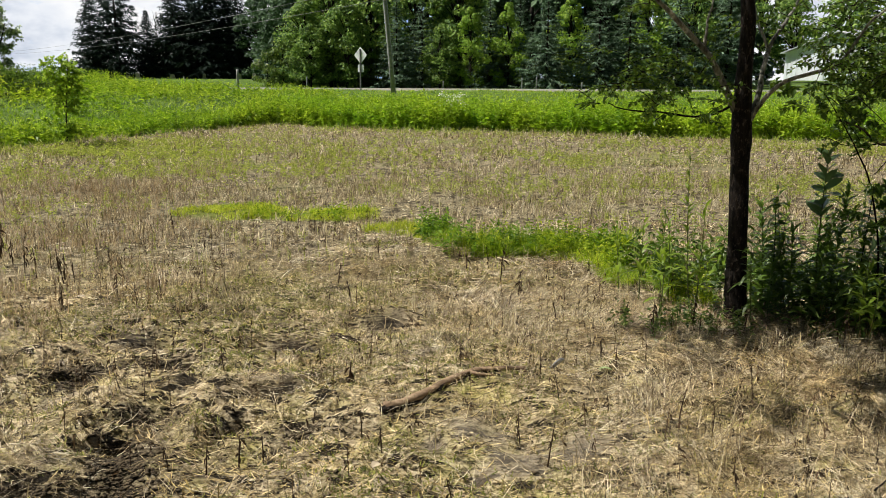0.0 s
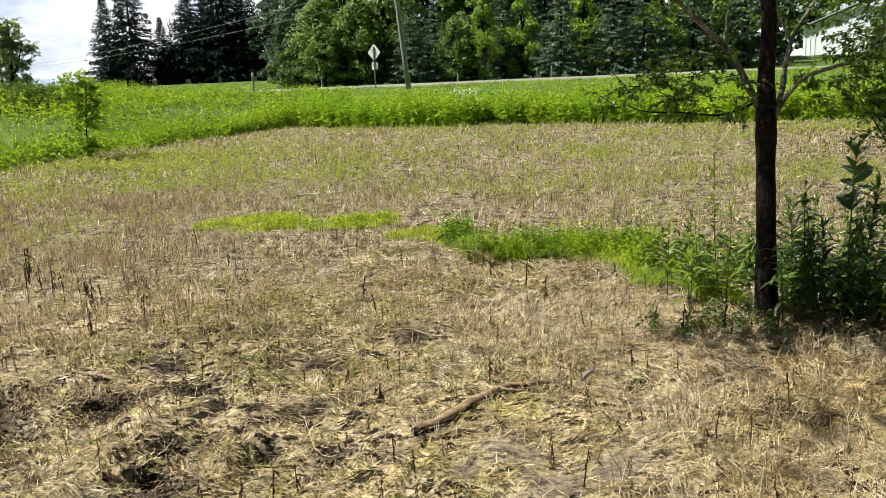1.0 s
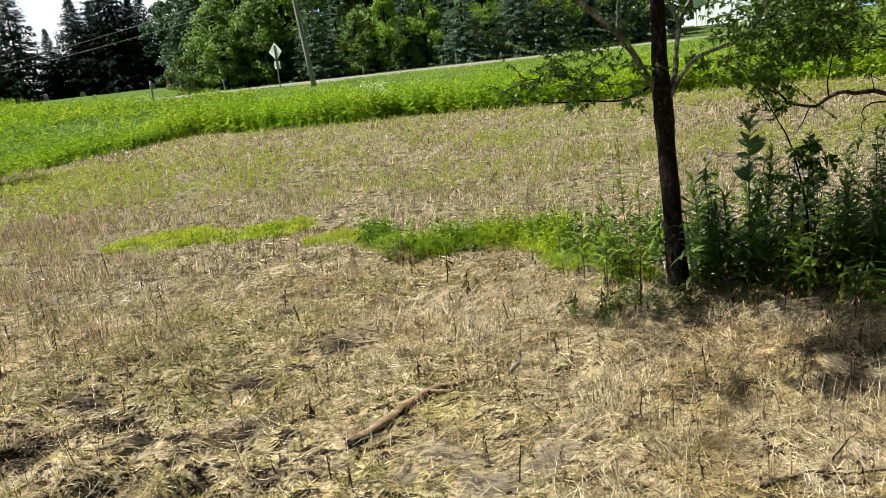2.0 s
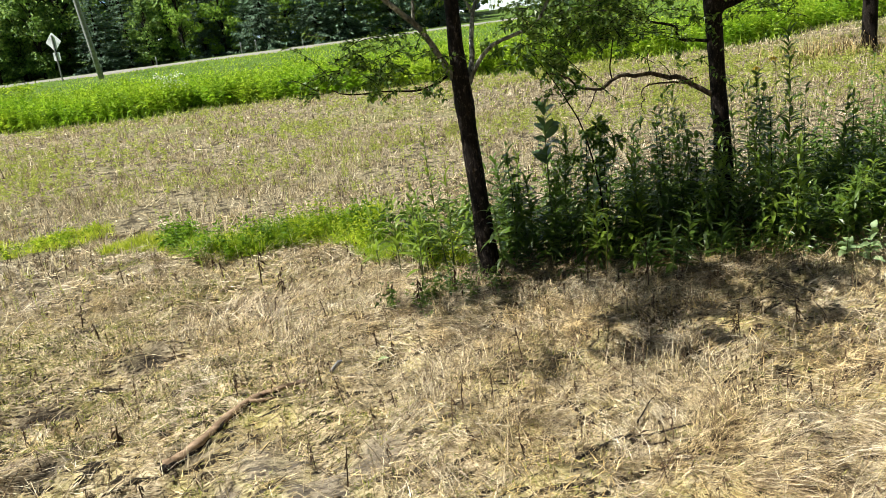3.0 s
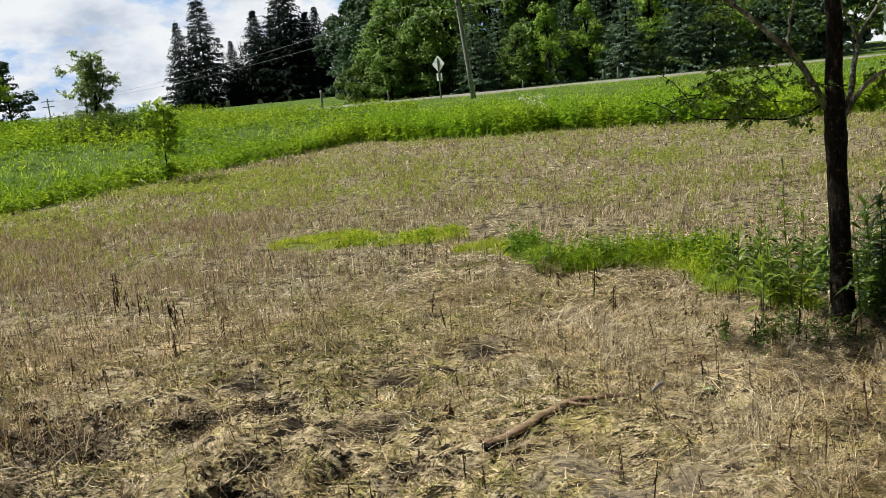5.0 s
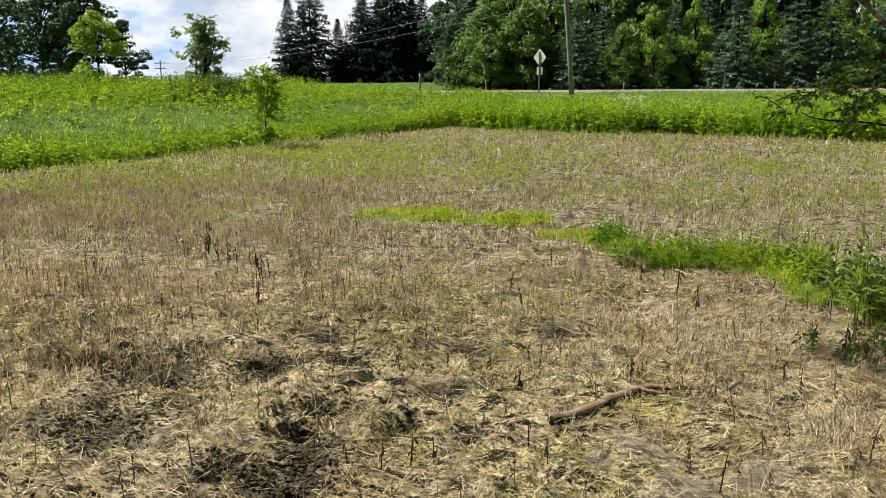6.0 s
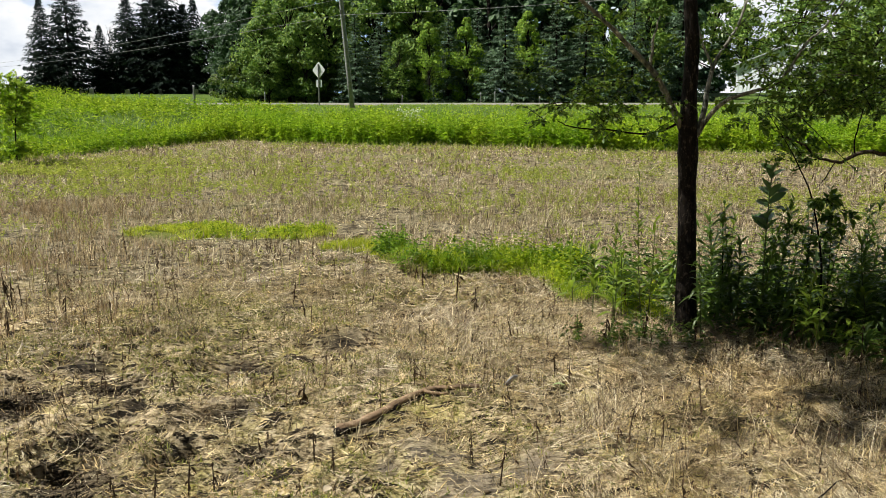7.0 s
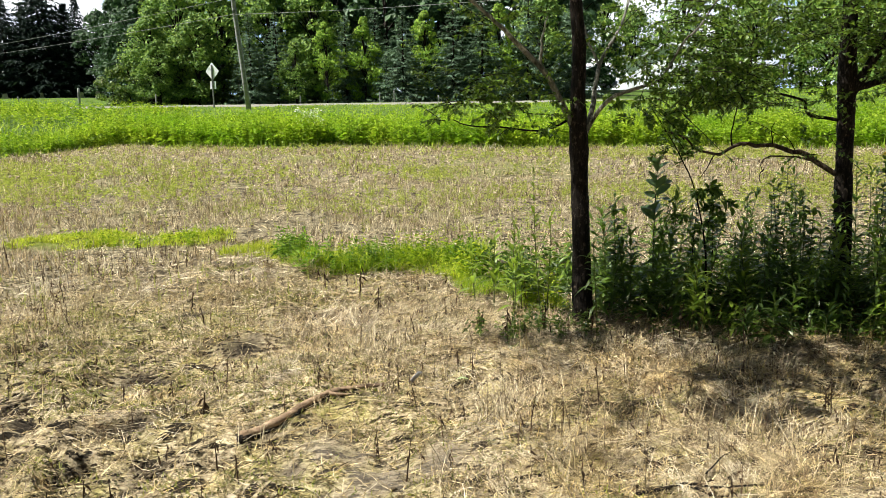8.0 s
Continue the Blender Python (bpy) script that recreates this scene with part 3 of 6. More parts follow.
def build_straw():
    """Flattened straw on the near soil, combed into mats and swirls, with loose stalks across it."""
    rng = np.random.default_rng(11)
    out = []
    for n, d0, d1, wide, lmin, lmax, segs in ((int(NSTRAW * 0.46), 2.1, 3.6, 0.0020, 0.07, 0.26, 3), (int(NSTRAW * 0.60), 3.6, 5.8, 0.0034, 0.07, 0.26, 3), (NSTRAW // 40, 2.1, 6.5, 0.0042, 0.2, 0.42, 4), (int(NSTRAW * 0.4), 5.8, 9.0, 0.007, 0.06, 0.26, 2), (int(NSTRAW * 0.4), 9.0, 24.0, 0.014, 0.06, 0.20, 1)):
        x, y = scatter(rng, n, d0, d1)
        x, y = keep(rng, straw_share(x, y), x, y)
        m = len(x)
        comb = rng.random(m) < 0.25 + 0.35 * smooth(-0.5, 1.2, x + 0.5 * (y - 4))
        flow = 1.57 + 2.8 * math.pi * (fbm(x * 1.3, y * 1.7, 23, 2) - 0.5) + rng.normal(0, np.where(comb, 0.32, 1.1), m)
        flow = flow + np.pi * (rng.random(m) < 0.3)
        ln = rng.uniform(lmin, lmax, m) * np.where(comb, 1.0, 0.65)
        heap = 0.045 * fbm(x * 2.2, y * 2.2, 77, 2)
        lift = 0.003 + rng.random(m) ** 2 * heap
        b = on_ground(x, y, lift)
        v, f = blades(b, flow, ln, wide * rng.uniform(0.5, 1.3, m), rng.normal(0.03, np.where(comb, 0.07, 0.22), m), rng.normal(-0.08, 0.2, m), segs, 0.4, rng, rng.normal(0, np.where(comb, 0.55, 1.3), m))
        out.append((draped(v, b, lift, 2 * segs + 2) if d1 < 6.6 else v, f))
    x, y = scatter(rng, 3400, 2.3, 7.6)
    x, y = keep(rng, np.clip(straw_share(x, y) * (0.22 + 1.05 * smooth(-0.6, 0.8, x + 0.4 * (y - 4.5))), 0, 1), x, y)
    i = np.repeat(np.arange(len(x)), rng.integers(12, 40, len(x)))
    m = len(i)
    flow = (1.57 + 2.8 * math.pi * (fbm(x * 1.3, y * 1.7, 23, 2) - 0.5) + rng.normal(0, 0.45, len(x)))[i]
    along, across = rng.normal(0, 0.06, m), rng.normal(0, 0.035, m)
    bx, by = x[i] + along * np.sin(flow) + across * np.cos(flow), y[i] + along * np.cos(flow) - across * np.sin(flow)
    high = rng.uniform(0.0, 0.02, len(x))[i]
    v, f = blades(on_ground(bx, by, 0.004 + high * rng.random(m)), flow + rng.normal(0, 0.14, m), rng.uniform(0.10, 0.30, m), np.interp(np.hypot(bx, by), [2, 7], [0.0015, 0.0036]) * rng.uniform(0.6, 1.3, m), rng.normal(0.28, 0.22, m), rng.normal(-0.55, 0.3, m), 3, 0.35, rng, rng.normal(0, 0.5, len(x))[i] + rng.normal(0, 0.25, m))
    v[:, 2] = np.maximum(v[:, 2], ground_z(v[:, 0], v[:, 1]) + 0.004)
    tagged(new("straw_locks", mesh_of("straw_locks", v, f, PALESTRAW)), "pale locks of long straw combed over in bunches", "straw", kind="stuff")
    v, f = join(out)
    tagged(new("straw_litter", mesh_of("straw_litter", v, f, STRAW)), "pale flattened straw lying in swirls on the soil", "straw", kind="stuff")
    x, y = scatter(rng, int(NSTRAW * 0.8), 2.1, 7.0)
    x, y = keep(rng, (0.8 + 0.1 * smooth(-0.5, 0.8, x)) * (1 - 0.93 * smooth(0.2, 0.6, pits(x, y)[0])) * (1 - 0.7 * band(x, y)) * (1 - 0.6 * clear(x, y)), x, y)
    m = len(x)
    v, f = blades(on_ground(x, y, 0.002), rng.choice([-1.57, 1.57], m) + rng.normal(0, 0.75, m), rng.uniform(0.015, 0.08, m), rng.uniform(0.002, 0.006, m), rng.normal(0.15, 0.4, m), np.zeros(m), 1, 0.5, rng)
    x2, y2 = scatter(rng, 26000, 2.2, 6.2, -46, 20)
    mud = np.clip(pits(x2, y2)[0] * 1.2 + 0.75 * smooth(0.46, 0.60, fbm(x2 * 1.7, y2 * 1.7, 51, 4)) * smooth(0.8, -0.7, x2 + 0.4 * (y2 - 4)), 0, 1)
    for px, py, r in ((0.09, 3.27, 0.3), (0.28, 3.0, 0.3), (0.55, 3.1, 0.3), (0.75, 3.3, 0.2)):
        mud = mud * (1 - np.exp(-((x2 - px) ** 2 + (y2 - py) ** 2) / (r * r)))
    x2, y2 = keep(rng, mud * 0.6, x2, y2)
    for px, py, r, d in PITS:
        if d >= 0.04:
            m2 = int(17000 * r * r)
            x2, y2 = np.concatenate([x2, px + rng.normal(0, 0.5 * r, m2)]), np.concatenate([y2, py + rng.normal(0, 0.42 * r, m2)])
    q = len(x2)
    octa = np.array([(1, 0, 0), (0, 1, 0), (-1, 0, 0), (0, -1, 0), (0, 0, 1), (0, 0, -1)], float)
    tri = np.array([(0, 1, 4), (1, 2, 4), (2, 3, 4), (3, 0, 4), (1, 0, 5), (2, 1, 5), (3, 2, 5), (0, 3, 5)])
    size = np.minimum(rng.gamma(2.0, 0.0032, q), 0.0105)
    cv = octa[None] * size[:, None, None] * rng.uniform(0.4, 1.6, (q, 6, 1)) * [1.7, 1.1, 0.6] + rng.normal(0, 0.25, (q, 6, 3)) * size[:, None, None]
    cv = cv + on_ground(x2, y2)[:, None]
    cf = (np.arange(q)[:, None, None] * 6 + tri[None]).reshape(-1, 3)
    tagged(new("soil_clods", mesh_of("soil_clods", cv.reshape(-1, 3), cf, CLOD, True)), "dark crumbled clods of damp soil", "soil", kind="stuff")
    tagged(new("plant_debris", mesh_of("plant_debris", v, f, DEBRIS)), "olive-brown broken stalks and debris over the churned soil", "debris", kind="stuff")


def build_stubble():
    """Standing dry stalks, dense and brown further out."""
    rng = np.random.default_rng(12)
    out = []
    for n, d0, d1, wide, h0, h1, segs in ((NSTUB // 3, 2.3, 7.0, 0.0028, 0.05, 0.20, 2), (int(NSTUB * 0.9), 7.0, 14.0, 0.0075, 0.04, 0.15, 1), (int(NSTUB * 0.95), 14.0, 27.0, 0.014, 0.05, 0.17, 1)):
        x, y = scatter(rng, n, d0, d1)
        bare, _ = pits(x, y)
        lush = smooth(0.40, 0.62, fbm(x * 0.75, y * 0.75, 71, 3))
        far = smooth(5.5, 8.5, np.hypot(x, y) + 2.2 * smooth(-1, -3, x))
        p = (0.05 + 0.45 * lush + 0.55 * far) * (1 - 0.9 * bare) * (1 - 0.8 * band(x, y)) * (1 - verge(x, y)) * (1 - 0.8 * thicket(x, y)) * (0.2 + 1.3 * smooth(0.3, 0.7, fbm(x * 1.3, y * 1.3, 44, 3))) * (0.25 + 1.1 * smooth(0.38, 0.56, fbm(x * 3.4, y * 4.6, 45, 2)))
        x, y = keep(rng, p, x, y)
        m = len(x)
        ln = rng.uniform(h0, h1, m) * (0.5 + 0.8 * vnoise(x * 0.9, y * 0.9, 91))
        rise = np.clip(rng.normal(0.8, 0.5, m), 0.05, 1.57)
        out.append(blades(on_ground(x, y, -0.005), rng.uniform(0, 6.28, m), ln, wide * rng.uniform(0.6, 1.4, m), rise, rng.normal(-0.25, 0.35, m), segs, 0.35, rng))
    n = 52000
    x, y = scatter(rng, n, 4.6, 14.0, -46, -6)
    x, y = keep(rng, smooth(-1.4, -3.2, x + 0.25 * (y - 6)) * smooth(0.32, 0.56, fbm(x * 1.1, y * 1.1, 171, 3)) * (1 - band(x, y)), x, y)
    m = len(x)
    v, f = blades(on_ground(x, y, -0.005), rng.uniform(0, 6.28, m), rng.uniform(0.04, 0.18, m) * (0.5 + 0.8 * vnoise(x * 1.7, y * 1.7, 172)), rng.uniform(0.003, 0.008, m), rng.normal(1.15, 0.35, m), rng.normal(-0.2, 0.3, m), 1, 0.4, rng)
    tagged(new("russet_stalks", mesh_of("russet_stalks", v, f, RUSSET)), "reddish brown dead stalks standing in the field", "stalks", kind="stuff")
    v, f = join(out)
    tagged(new("dry_stubble", mesh_of("dry_stubble", v, f, STUBBLE)), "standing dry brown stalks of last year's growth", "stubble", kind="stuff")


def build_low_green():
    """Moss and seedlings on the soil, fresh grass in the green strip, sprouts over the dry field."""
    rng = np.random.default_rng(13)
    x, y = scatter(rng, NGREEN * 3, 2.2, 7.5)
    p = smooth(0.46, 0.60, fbm(x * 1.4, y * 2.0, 101, 4)) * (0.14 + 0.80 * smooth(1.2, -0.4, x)) + 0.03
    for mx, my, mr in ((-1.64, 5.22, 0.45), (-1.01, 5.1, 0.35), (-1.1, 4.18, 0.22), (-0.66, 3.11, 0.2), (-1.08, 3.37, 0.2), (-2.16, 4.72, 0.45), (-0.37, 5.8, 0.3), (-0.62, 3.31, 0.15), (-1.58, 3.18, 0.2), (0.3, 4.15, 0.2), (-2.3, 3.3, 0.4)):
        p = np.maximum(p, 0.95 * np.exp(-((x - mx) ** 2 + (y - my) ** 2) / mr ** 2) * smooth(0.3, 0.6, vnoise(x * 9, y * 9, 4)))
    x, y = keep(rng, p * (1 - 0.95 * smooth(0.15, 0.5, pits(x, y)[0])), x, y)
    m = len(x)
    v, f = blades(on_ground(x, y), rng.uniform(0, 6.28, m), rng.uniform(0.01, 0.034, m), rng.uniform(0.003, 0.008, m), rng.uniform(0.1, 1.2, m), rng.normal(-0.3, 0.3, m), 1, 0.5, rng)
    tagged(new("moss_patches", mesh_of("moss_patches", v, f, MOSS)), "low olive-green moss and seedlings on damp soil", "moss", kind="stuff")
    out = [[], []]
    for i, piece in enumerate(STRIP):
        ax, ay, bx, by, wide, high = piece
        n = int(26000 * (abs(bx - ax) + 2 * wide) * (abs(by - ay) + 2 * wide))
        x, y = rng.uniform(min(ax, bx) - wide, max(ax, bx) + wide, n), rng.uniform(min(ay, by) - wide, max(ay, by) + wide, n)
        thick = smooth(0.36, 0.6, fbm(x * 2.8, y * 2.8, 115, 3))
        x, y = keep(rng, strip_piece(x, y, piece) * ((0.004 + 0.34 * thick) if i == 0 else (0.12 + 0.62 * thick)), x, y)
        m = len(x)
        tall = high * (0.5 + 0.9 * vnoise(x * 3.1, y * 3.1, 111))
        out[i > 1].append(blades(on_ground(x, y), rng.uniform(0, 6.28, m), tall * rng.uniform(0.5, 1.4, m), rng.uniform(0.004, 0.010, m), rng.uniform(0.5, 1.5, m), rng.normal(-0.6, 0.4, m), 2, 0.1, rng))
    for name, mat, label, rows in (("yellow_green_grass", YELLOWGREEN, "low yellow-green growth in a patch across the dry field", out[0]), ("green_grass_strip", GREEN, "fresh bright green grass in a strip across the dry field", out[1])):
        v, f = join(rows)
        tagged(new(name, mesh_of(name, v, f, mat)), label, "grass", kind="stuff")
    x = rng.uniform(-3.6, 1.9, 7000)
    y = rng.uniform(5.2, 10.2, 7000)
    x, y = keep(rng, smooth(0.2, 0.8, band(x, y)) * smooth(0.40, 0.6, vnoise(x * 2.3, y * 2.3, 116)) * (0.5 + 0.5 * smooth(-1.2, 0.1, x)), x, y)
    weeds(rng, x, y, rng.uniform(0.05, 0.25, len(x)) * (0.45 + 0.75 * smooth(-1.5, 0.2, x)), 0.06, 12, GREEN, "leafy_green_weeds", "small leafy green weeds bunched in the strip", 0.004)
    x = np.array([(-0.14, 7.72), (-0.12, 7.70), (0.16, 7.12), (0.5, 7.25), (1.42, 7.0)]).repeat(18, 0) + rng.normal(0, 0.085, (90, 2))
    weeds(rng, x[:, 0], x[:, 1], rng.uniform(0.12, 0.32, 90), 0.075, 18, CLUMP, "upright_weeds", "bunch of upright dark green weeds in the strip", 0.005)
    x, y = scatter(rng, 46000, 6.0, 25.0)
    near = smooth(18.5, 14.5, y) * smooth(7.5, 9.5, y)
    rows = np.exp(-((y - 13.3 + 0.25 * x) / 2.2) ** 2) * smooth(0.5, -2.5, x) * smooth(-9.0, -5.5, x) + 1.3 * np.exp(-((y - 11.0) / 1.0) ** 2) * smooth(-1.5, 1.0, x)
    p = (smooth(0.44, 0.6, fbm(x * 0.45, y * 0.8, 61, 4)) * (0.12 + 0.55 * near) + 0.75 * rows * smooth(0.34, 0.6, fbm(x * 0.9, y * 1.3, 63, 3)) + 0.09) * (1 - verge(x, y)) * (1 - 0.7 * band(x, y))
    x, y = keep(rng, p, x, y)
    weeds(rng, x, y, rng.uniform(0.04, 0.15, len(x)), np.interp(np.hypot(x, y), [6, 9, 15], [0.022, 0.04, 0.08]), 6, SPROUT, "field_sprouts", "yellow-green sprouts among the dry stalks", 0.006)


def weeds(rng, x, y, height, leaf, per, mat, name, label, stemw=0.012):
    """Upright leafy weeds: a stem with leaves up its length."""
    n = len(x)
    b = on_ground(x, y)
    az, rise = rng.uniform(0, 6.28, n), rng.normal(1.45, 0.08, n)
    sv, sf = blades(b, az, height, np.full(n, stemw), rise, np.zeros(n), 1, 0.4)
    top = np.stack([np.cos(rise) * np.sin(az), np.cos(rise) * np.cos(az), np.sin(rise)], 1)
    i = np.repeat(np.arange(n), per)
    t = np.tile(np.linspace(0.18, 1.0, per), n) + rng.normal(0, 0.03, n * per)
    at = b[i] + top[i] * (height[i] * t)[:, None]
    la = rng.uniform(0, 6.28, n * per)
    el = rng.normal(0.25, 0.35, n * per) + 0.7 * (t > 0.93)
    d = np.stack([np.cos(el) * np.sin(la), np.cos(el) * np.cos(la), np.sin(el)], 1)
    ll = (leaf if isinstance(leaf, float) else leaf[i]) * rng.uniform(0.6, 1.25, n * per) * (1.15 - 0.5 * np.clip(t, 0, 1))
    lv, lf = leaves(at, d, ll, ll * 0.34, 0.2, 0.25, rng)
    v = np.concatenate([sv, lv])
    f = np.concatenate([np.concatenate([sf[:, [0, 1, 2]], sf[:, [0, 2, 3]]]), lf + len(sv)])
    tagged(new(name, mesh_of(name, v, f, mat)), label, "weeds", kind="stuff")


def build_verge():
    rng = np.random.default_rng(14)
    x = np.where(rng.random(NWEED) < 0.12, rng.uniform(-12, -6, NWEED), rng.uniform(-6.5, 24, NWEED))
    s = rng.gamma(1.4, 1.3, NWEED)
    y = rim(x) + 0.05 + s
    h = (0.40 + 0.62 * vnoise(x * 0.8, y * 0.8, 121)) * (1 - 0.5 * smooth(3, 7, s)) * (0.7 + 0.4 * rng.random(NWEED)) * (0.6 + 0.4 * smooth(-10, -4.5, x))
    bank = x < -5.5 + rng.normal(0, 1.0, NWEED)
    weeds(rng, x[~bank], y[~bank], h[~bank], 0.165, 14, WEED, "tall_weeds", "tall bright green weeds in a dense band along the field")
    weeds(rng, x[bank], y[bank], h[bank] * 0.8, 0.13, 14, LAWN, "bank_weeds", "green weeds along the foot of the bank")
    # leafy weeds on the bank, tall towards its crest
    n = int(NWEED * 1.7)
    y = rng.uniform(9, 40, n)
    x = -7 - rng.uniform(-2, 36, n)
    crest = smooth(10, 17, y - rim(x)) * smooth(-8, -17, x)
    thick = smooth(0.35, 0.6, fbm(x * 0.35, y * 0.35, 133, 3))
    x, y, crest = keep(rng, (verge(x, y) > 0.5) * (np.abs(x) < 1.25 * y) * (0.5 * thick + 0.5 * crest), x, y, crest)
    h = (0.3 + 0.3 * vnoise(x * 0.5, y * 0.5, 131)) * (0.8 + 0.65 * crest)
    weeds(rng, x, y, h, 0.18, 11, LAWN, "meadow_weeds", "lush yellow-green meadow weeds on the rising bank")
    x = rng.uniform(-36, 30, NGREEN * 2)
    y = rng.uniform(12, 45, NGREEN * 2)
    x, y = keep(rng, verge(x, y) * (np.abs(x) < 1.25 * y) * (0.25 + 0.75 * smooth(44, 24, y)), x, y)
    m = len(x)
    tall = 0.10 + 0.28 * vnoise(x * 0.7, y * 0.7, 151) * smooth(14, 3, y - rim(x))
    v, f = blades(on_ground(x, y), rng.uniform(0, 6.28, m), tall * rng.uniform(0.6, 1.3, m), rng.uniform(0.02, 0.045, m), rng.uniform(0.6, 1.5, m), rng.normal(-0.5, 0.3, m), 1, 0.25, rng)
    tagged(new("meadow_grass", mesh_of("meadow_grass", v, f, LAWN)), "bright green meadow grass towards the road", "grass", kind="stuff")


NSTRAW, NSTUB, NGREEN, NWEED = 150000, 170000, 80000, 8500
build_ground()
build_straw()
build_stubble()
build_low_green()
build_verge()


# ---- road ----
def build_road():
    xs = np.arange(-120, 120, 3.0)
    cy = 48.5 - 0.06 * xs
    v, f = [], []
    for off, dz in ((-3.3, -0.15), (-2.7, 0.0), (0, 0.03), (2.7, 0.0), (3.3, -0.15)):
        for x, y in zip(xs, cy):
            v.append((x, y + off, 0.98 + dz + max(0, -x - 14) * 0.012))
    n = len(xs)
    for r in range(4):
        for i in range(n - 1):
            f.append((r * n + i, r * n + i + 1, (r + 1) * n + i + 1, (r + 1) * n + i))
    tagged(new("road", mesh_of("road", np.array(v), np.array(f), ASPHALT)), "narrow pale country road behind the meadow", "road", kind="structure")


build_road()


# ---- far trees ----
def sphere_dirs(rng, n):
    d = rng.normal(0, 1, (n, 3))
    return d / np.linalg.norm(d, axis=1)[:, None]


def broadleaf(seed, h, r, n, size, mat, bark, low=0.15, name="crown", k=26):
    """Meshes of a leafy tree: trunk with limbs, and a crown of leaf clumps."""
    rng = np.random.default_rng(seed)
    limbs = [(spline([(0, 0, -0.2), (0.02 * h * rng.normal(), 0.02 * h * rng.normal(), h * 0.45), (0, 0, h * 0.9)], 8), np.linspace(h * 0.02, h * 0.003, 8))]
    cent = []
    for i in range(k):
        t = low + (1 - low) * rng.random() ** 0.85
        a = i * 2.4 + rng.normal(0, 0.4)
        prof = math.sin(math.pi * min(1, (t - low) / (1 - low) * 0.82 + 0.18)) ** 0.7
        rr = r * prof * rng.uniform(0.35, 1.0)
        c = np.array([rr * math.cos(a), rr * math.sin(a), h * t])
        cent.append((c, r * rng.uniform(0.18, 0.36) * (0.6 + 0.4 * prof)))
        if i % 2 == 0:
            limbs.append((spline([(0, 0, max(0.1 * h, h * t * 0.72)), c * [0.5, 0.5, 0.93], c], 4), np.linspace(h * 0.007, h * 0.0015, 4)))
    per = n // k
    out = []
    for c, cr in cent:
        d = sphere_dirs(rng, per)
        d[:, 2] = np.where(d[:, 2] < 0, d[:, 2] * 0.35, d[:, 2])
        p = c + d * cr * (rng.random((per, 1)) ** 0.22) * [1, 1, 0.85]
        s = size * rng.uniform(0.6, 1.4, per)
        out.append(shell_leaves(p, d + [0, 0, 0.35], s, rng))
    v, f = join(out)
    return tube_mesh("trunk", limbs, bark, 4), mesh_of(name, v, f, mat)


def conifer(seed, h, r, mat, bark, whorls=26, per=9, gaps=0.0, size=0.5):
    """Meshes of a spruce: tapered trunk, drooping boughs in whorls with needle sprays."""
    rng = np.random.default_rng(seed)
    limbs = [(np.array([(0, 0, -0.2), (0, 0, h * 0.5), (0, 0, h)]), np.array([h * 0.016, h * 0.009, 0.02]))]
    out = []
    for w in range(whorls):
        t = 0.05 + 0.93 * (w + rng.uniform(-0.2, 0.2)) / whorls
        reach = r * (1 - t) ** 1.05 + 0.12
        for b in range(per):
            if rng.random() < gaps:
                continue
            a = rng.uniform(0, 6.28)
            ln = reach * rng.uniform(0.65, 1.15)
            q = np.linspace(0, 1, 5)
            droop = ln * rng.uniform(0.15, 0.4) * (1.2 - t)
            pz = h * min(0.985, t + rng.uniform(-0.5, 0.5) / whorls) - droop * q ** 1.2 + rng.uniform(0.08, 0.22) * ln * q ** 3
            line = np.stack([ln * q * math.cos(a), ln * q * math.sin(a), pz], 1)
            if b % 3 == 0:
                limbs.append((line, np.linspace(0.035, 0.008, 5)))
            m = max(6, int(ln * 11 / size * 0.45))
            u = rng.uniform(0.12, 1.0, m)
            base = np.stack([np.interp(u, q, line[:, j]) for j in range(3)], 1)
            sd = rng.choice([-1, 1], m) * rng.uniform(0.5, 1.1, m)
            d = np.stack([np.cos(a + sd), np.sin(a + sd), rng.normal(-0.35, 0.25, m)], 1)
            d /= np.linalg.norm(d, axis=1)[:, None]
            s = size * rng.uniform(0.5, 1.2, m) * (0.5 + 0.5 * (1 - t))
            out.append(leaves(base, d, s, s * 0.3, 0.1, 0.15, rng))
    v, f = join(out)
    return tube_mesh("trunk", limbs, bark, 3), mesh_of("needles", v, f, mat)


def plant_tree(name, meshes, x, y, label, group, scale=1.0, turn=0.0, tall=1.0, z=None, lean=0.0, foliage="crown"):
    """A tree at a place: trunk and foliage as parts."""
    z = float(ground_z(x, y)) - 0.05 if z is None else z
    ob = thing(name, pose(x, y, z, 0, lean, turn), label, "tree", group)
    ob.scale = (scale, scale, scale * tall)
    part("trunk", meshes[0], ob)
    part(foliage, meshes[1], ob)
    return ob


leafy = [broadleaf(100 + i, 10, 3.4, 7000, 0.30, FARLEAF, BARK, 0.02, k=80) for i in range(3)]
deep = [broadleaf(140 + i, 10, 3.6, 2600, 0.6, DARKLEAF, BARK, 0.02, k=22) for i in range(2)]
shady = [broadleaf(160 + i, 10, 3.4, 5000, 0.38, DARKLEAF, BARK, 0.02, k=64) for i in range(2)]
bright = broadleaf(222, 10, 3.7, 5200, 0.36, BRIGHTLEAF, BARK, 0.22, k=54)
limey = [broadleaf(200 + i, 10, 3.3, 5400, 0.31, LIMELEAF, BARK, 0.04, k=60) for i in range(2)]
under = [broadleaf(250 + i, 3.2, 1.9, 2600, 0.2, SHRUB, BARK, 0.0) for i in range(2)]
spruce = [conifer(300 + i, 10, 3.7, NEEDLE, BARK, 24, 13, 0.0, 0.46) for i in range(2)]
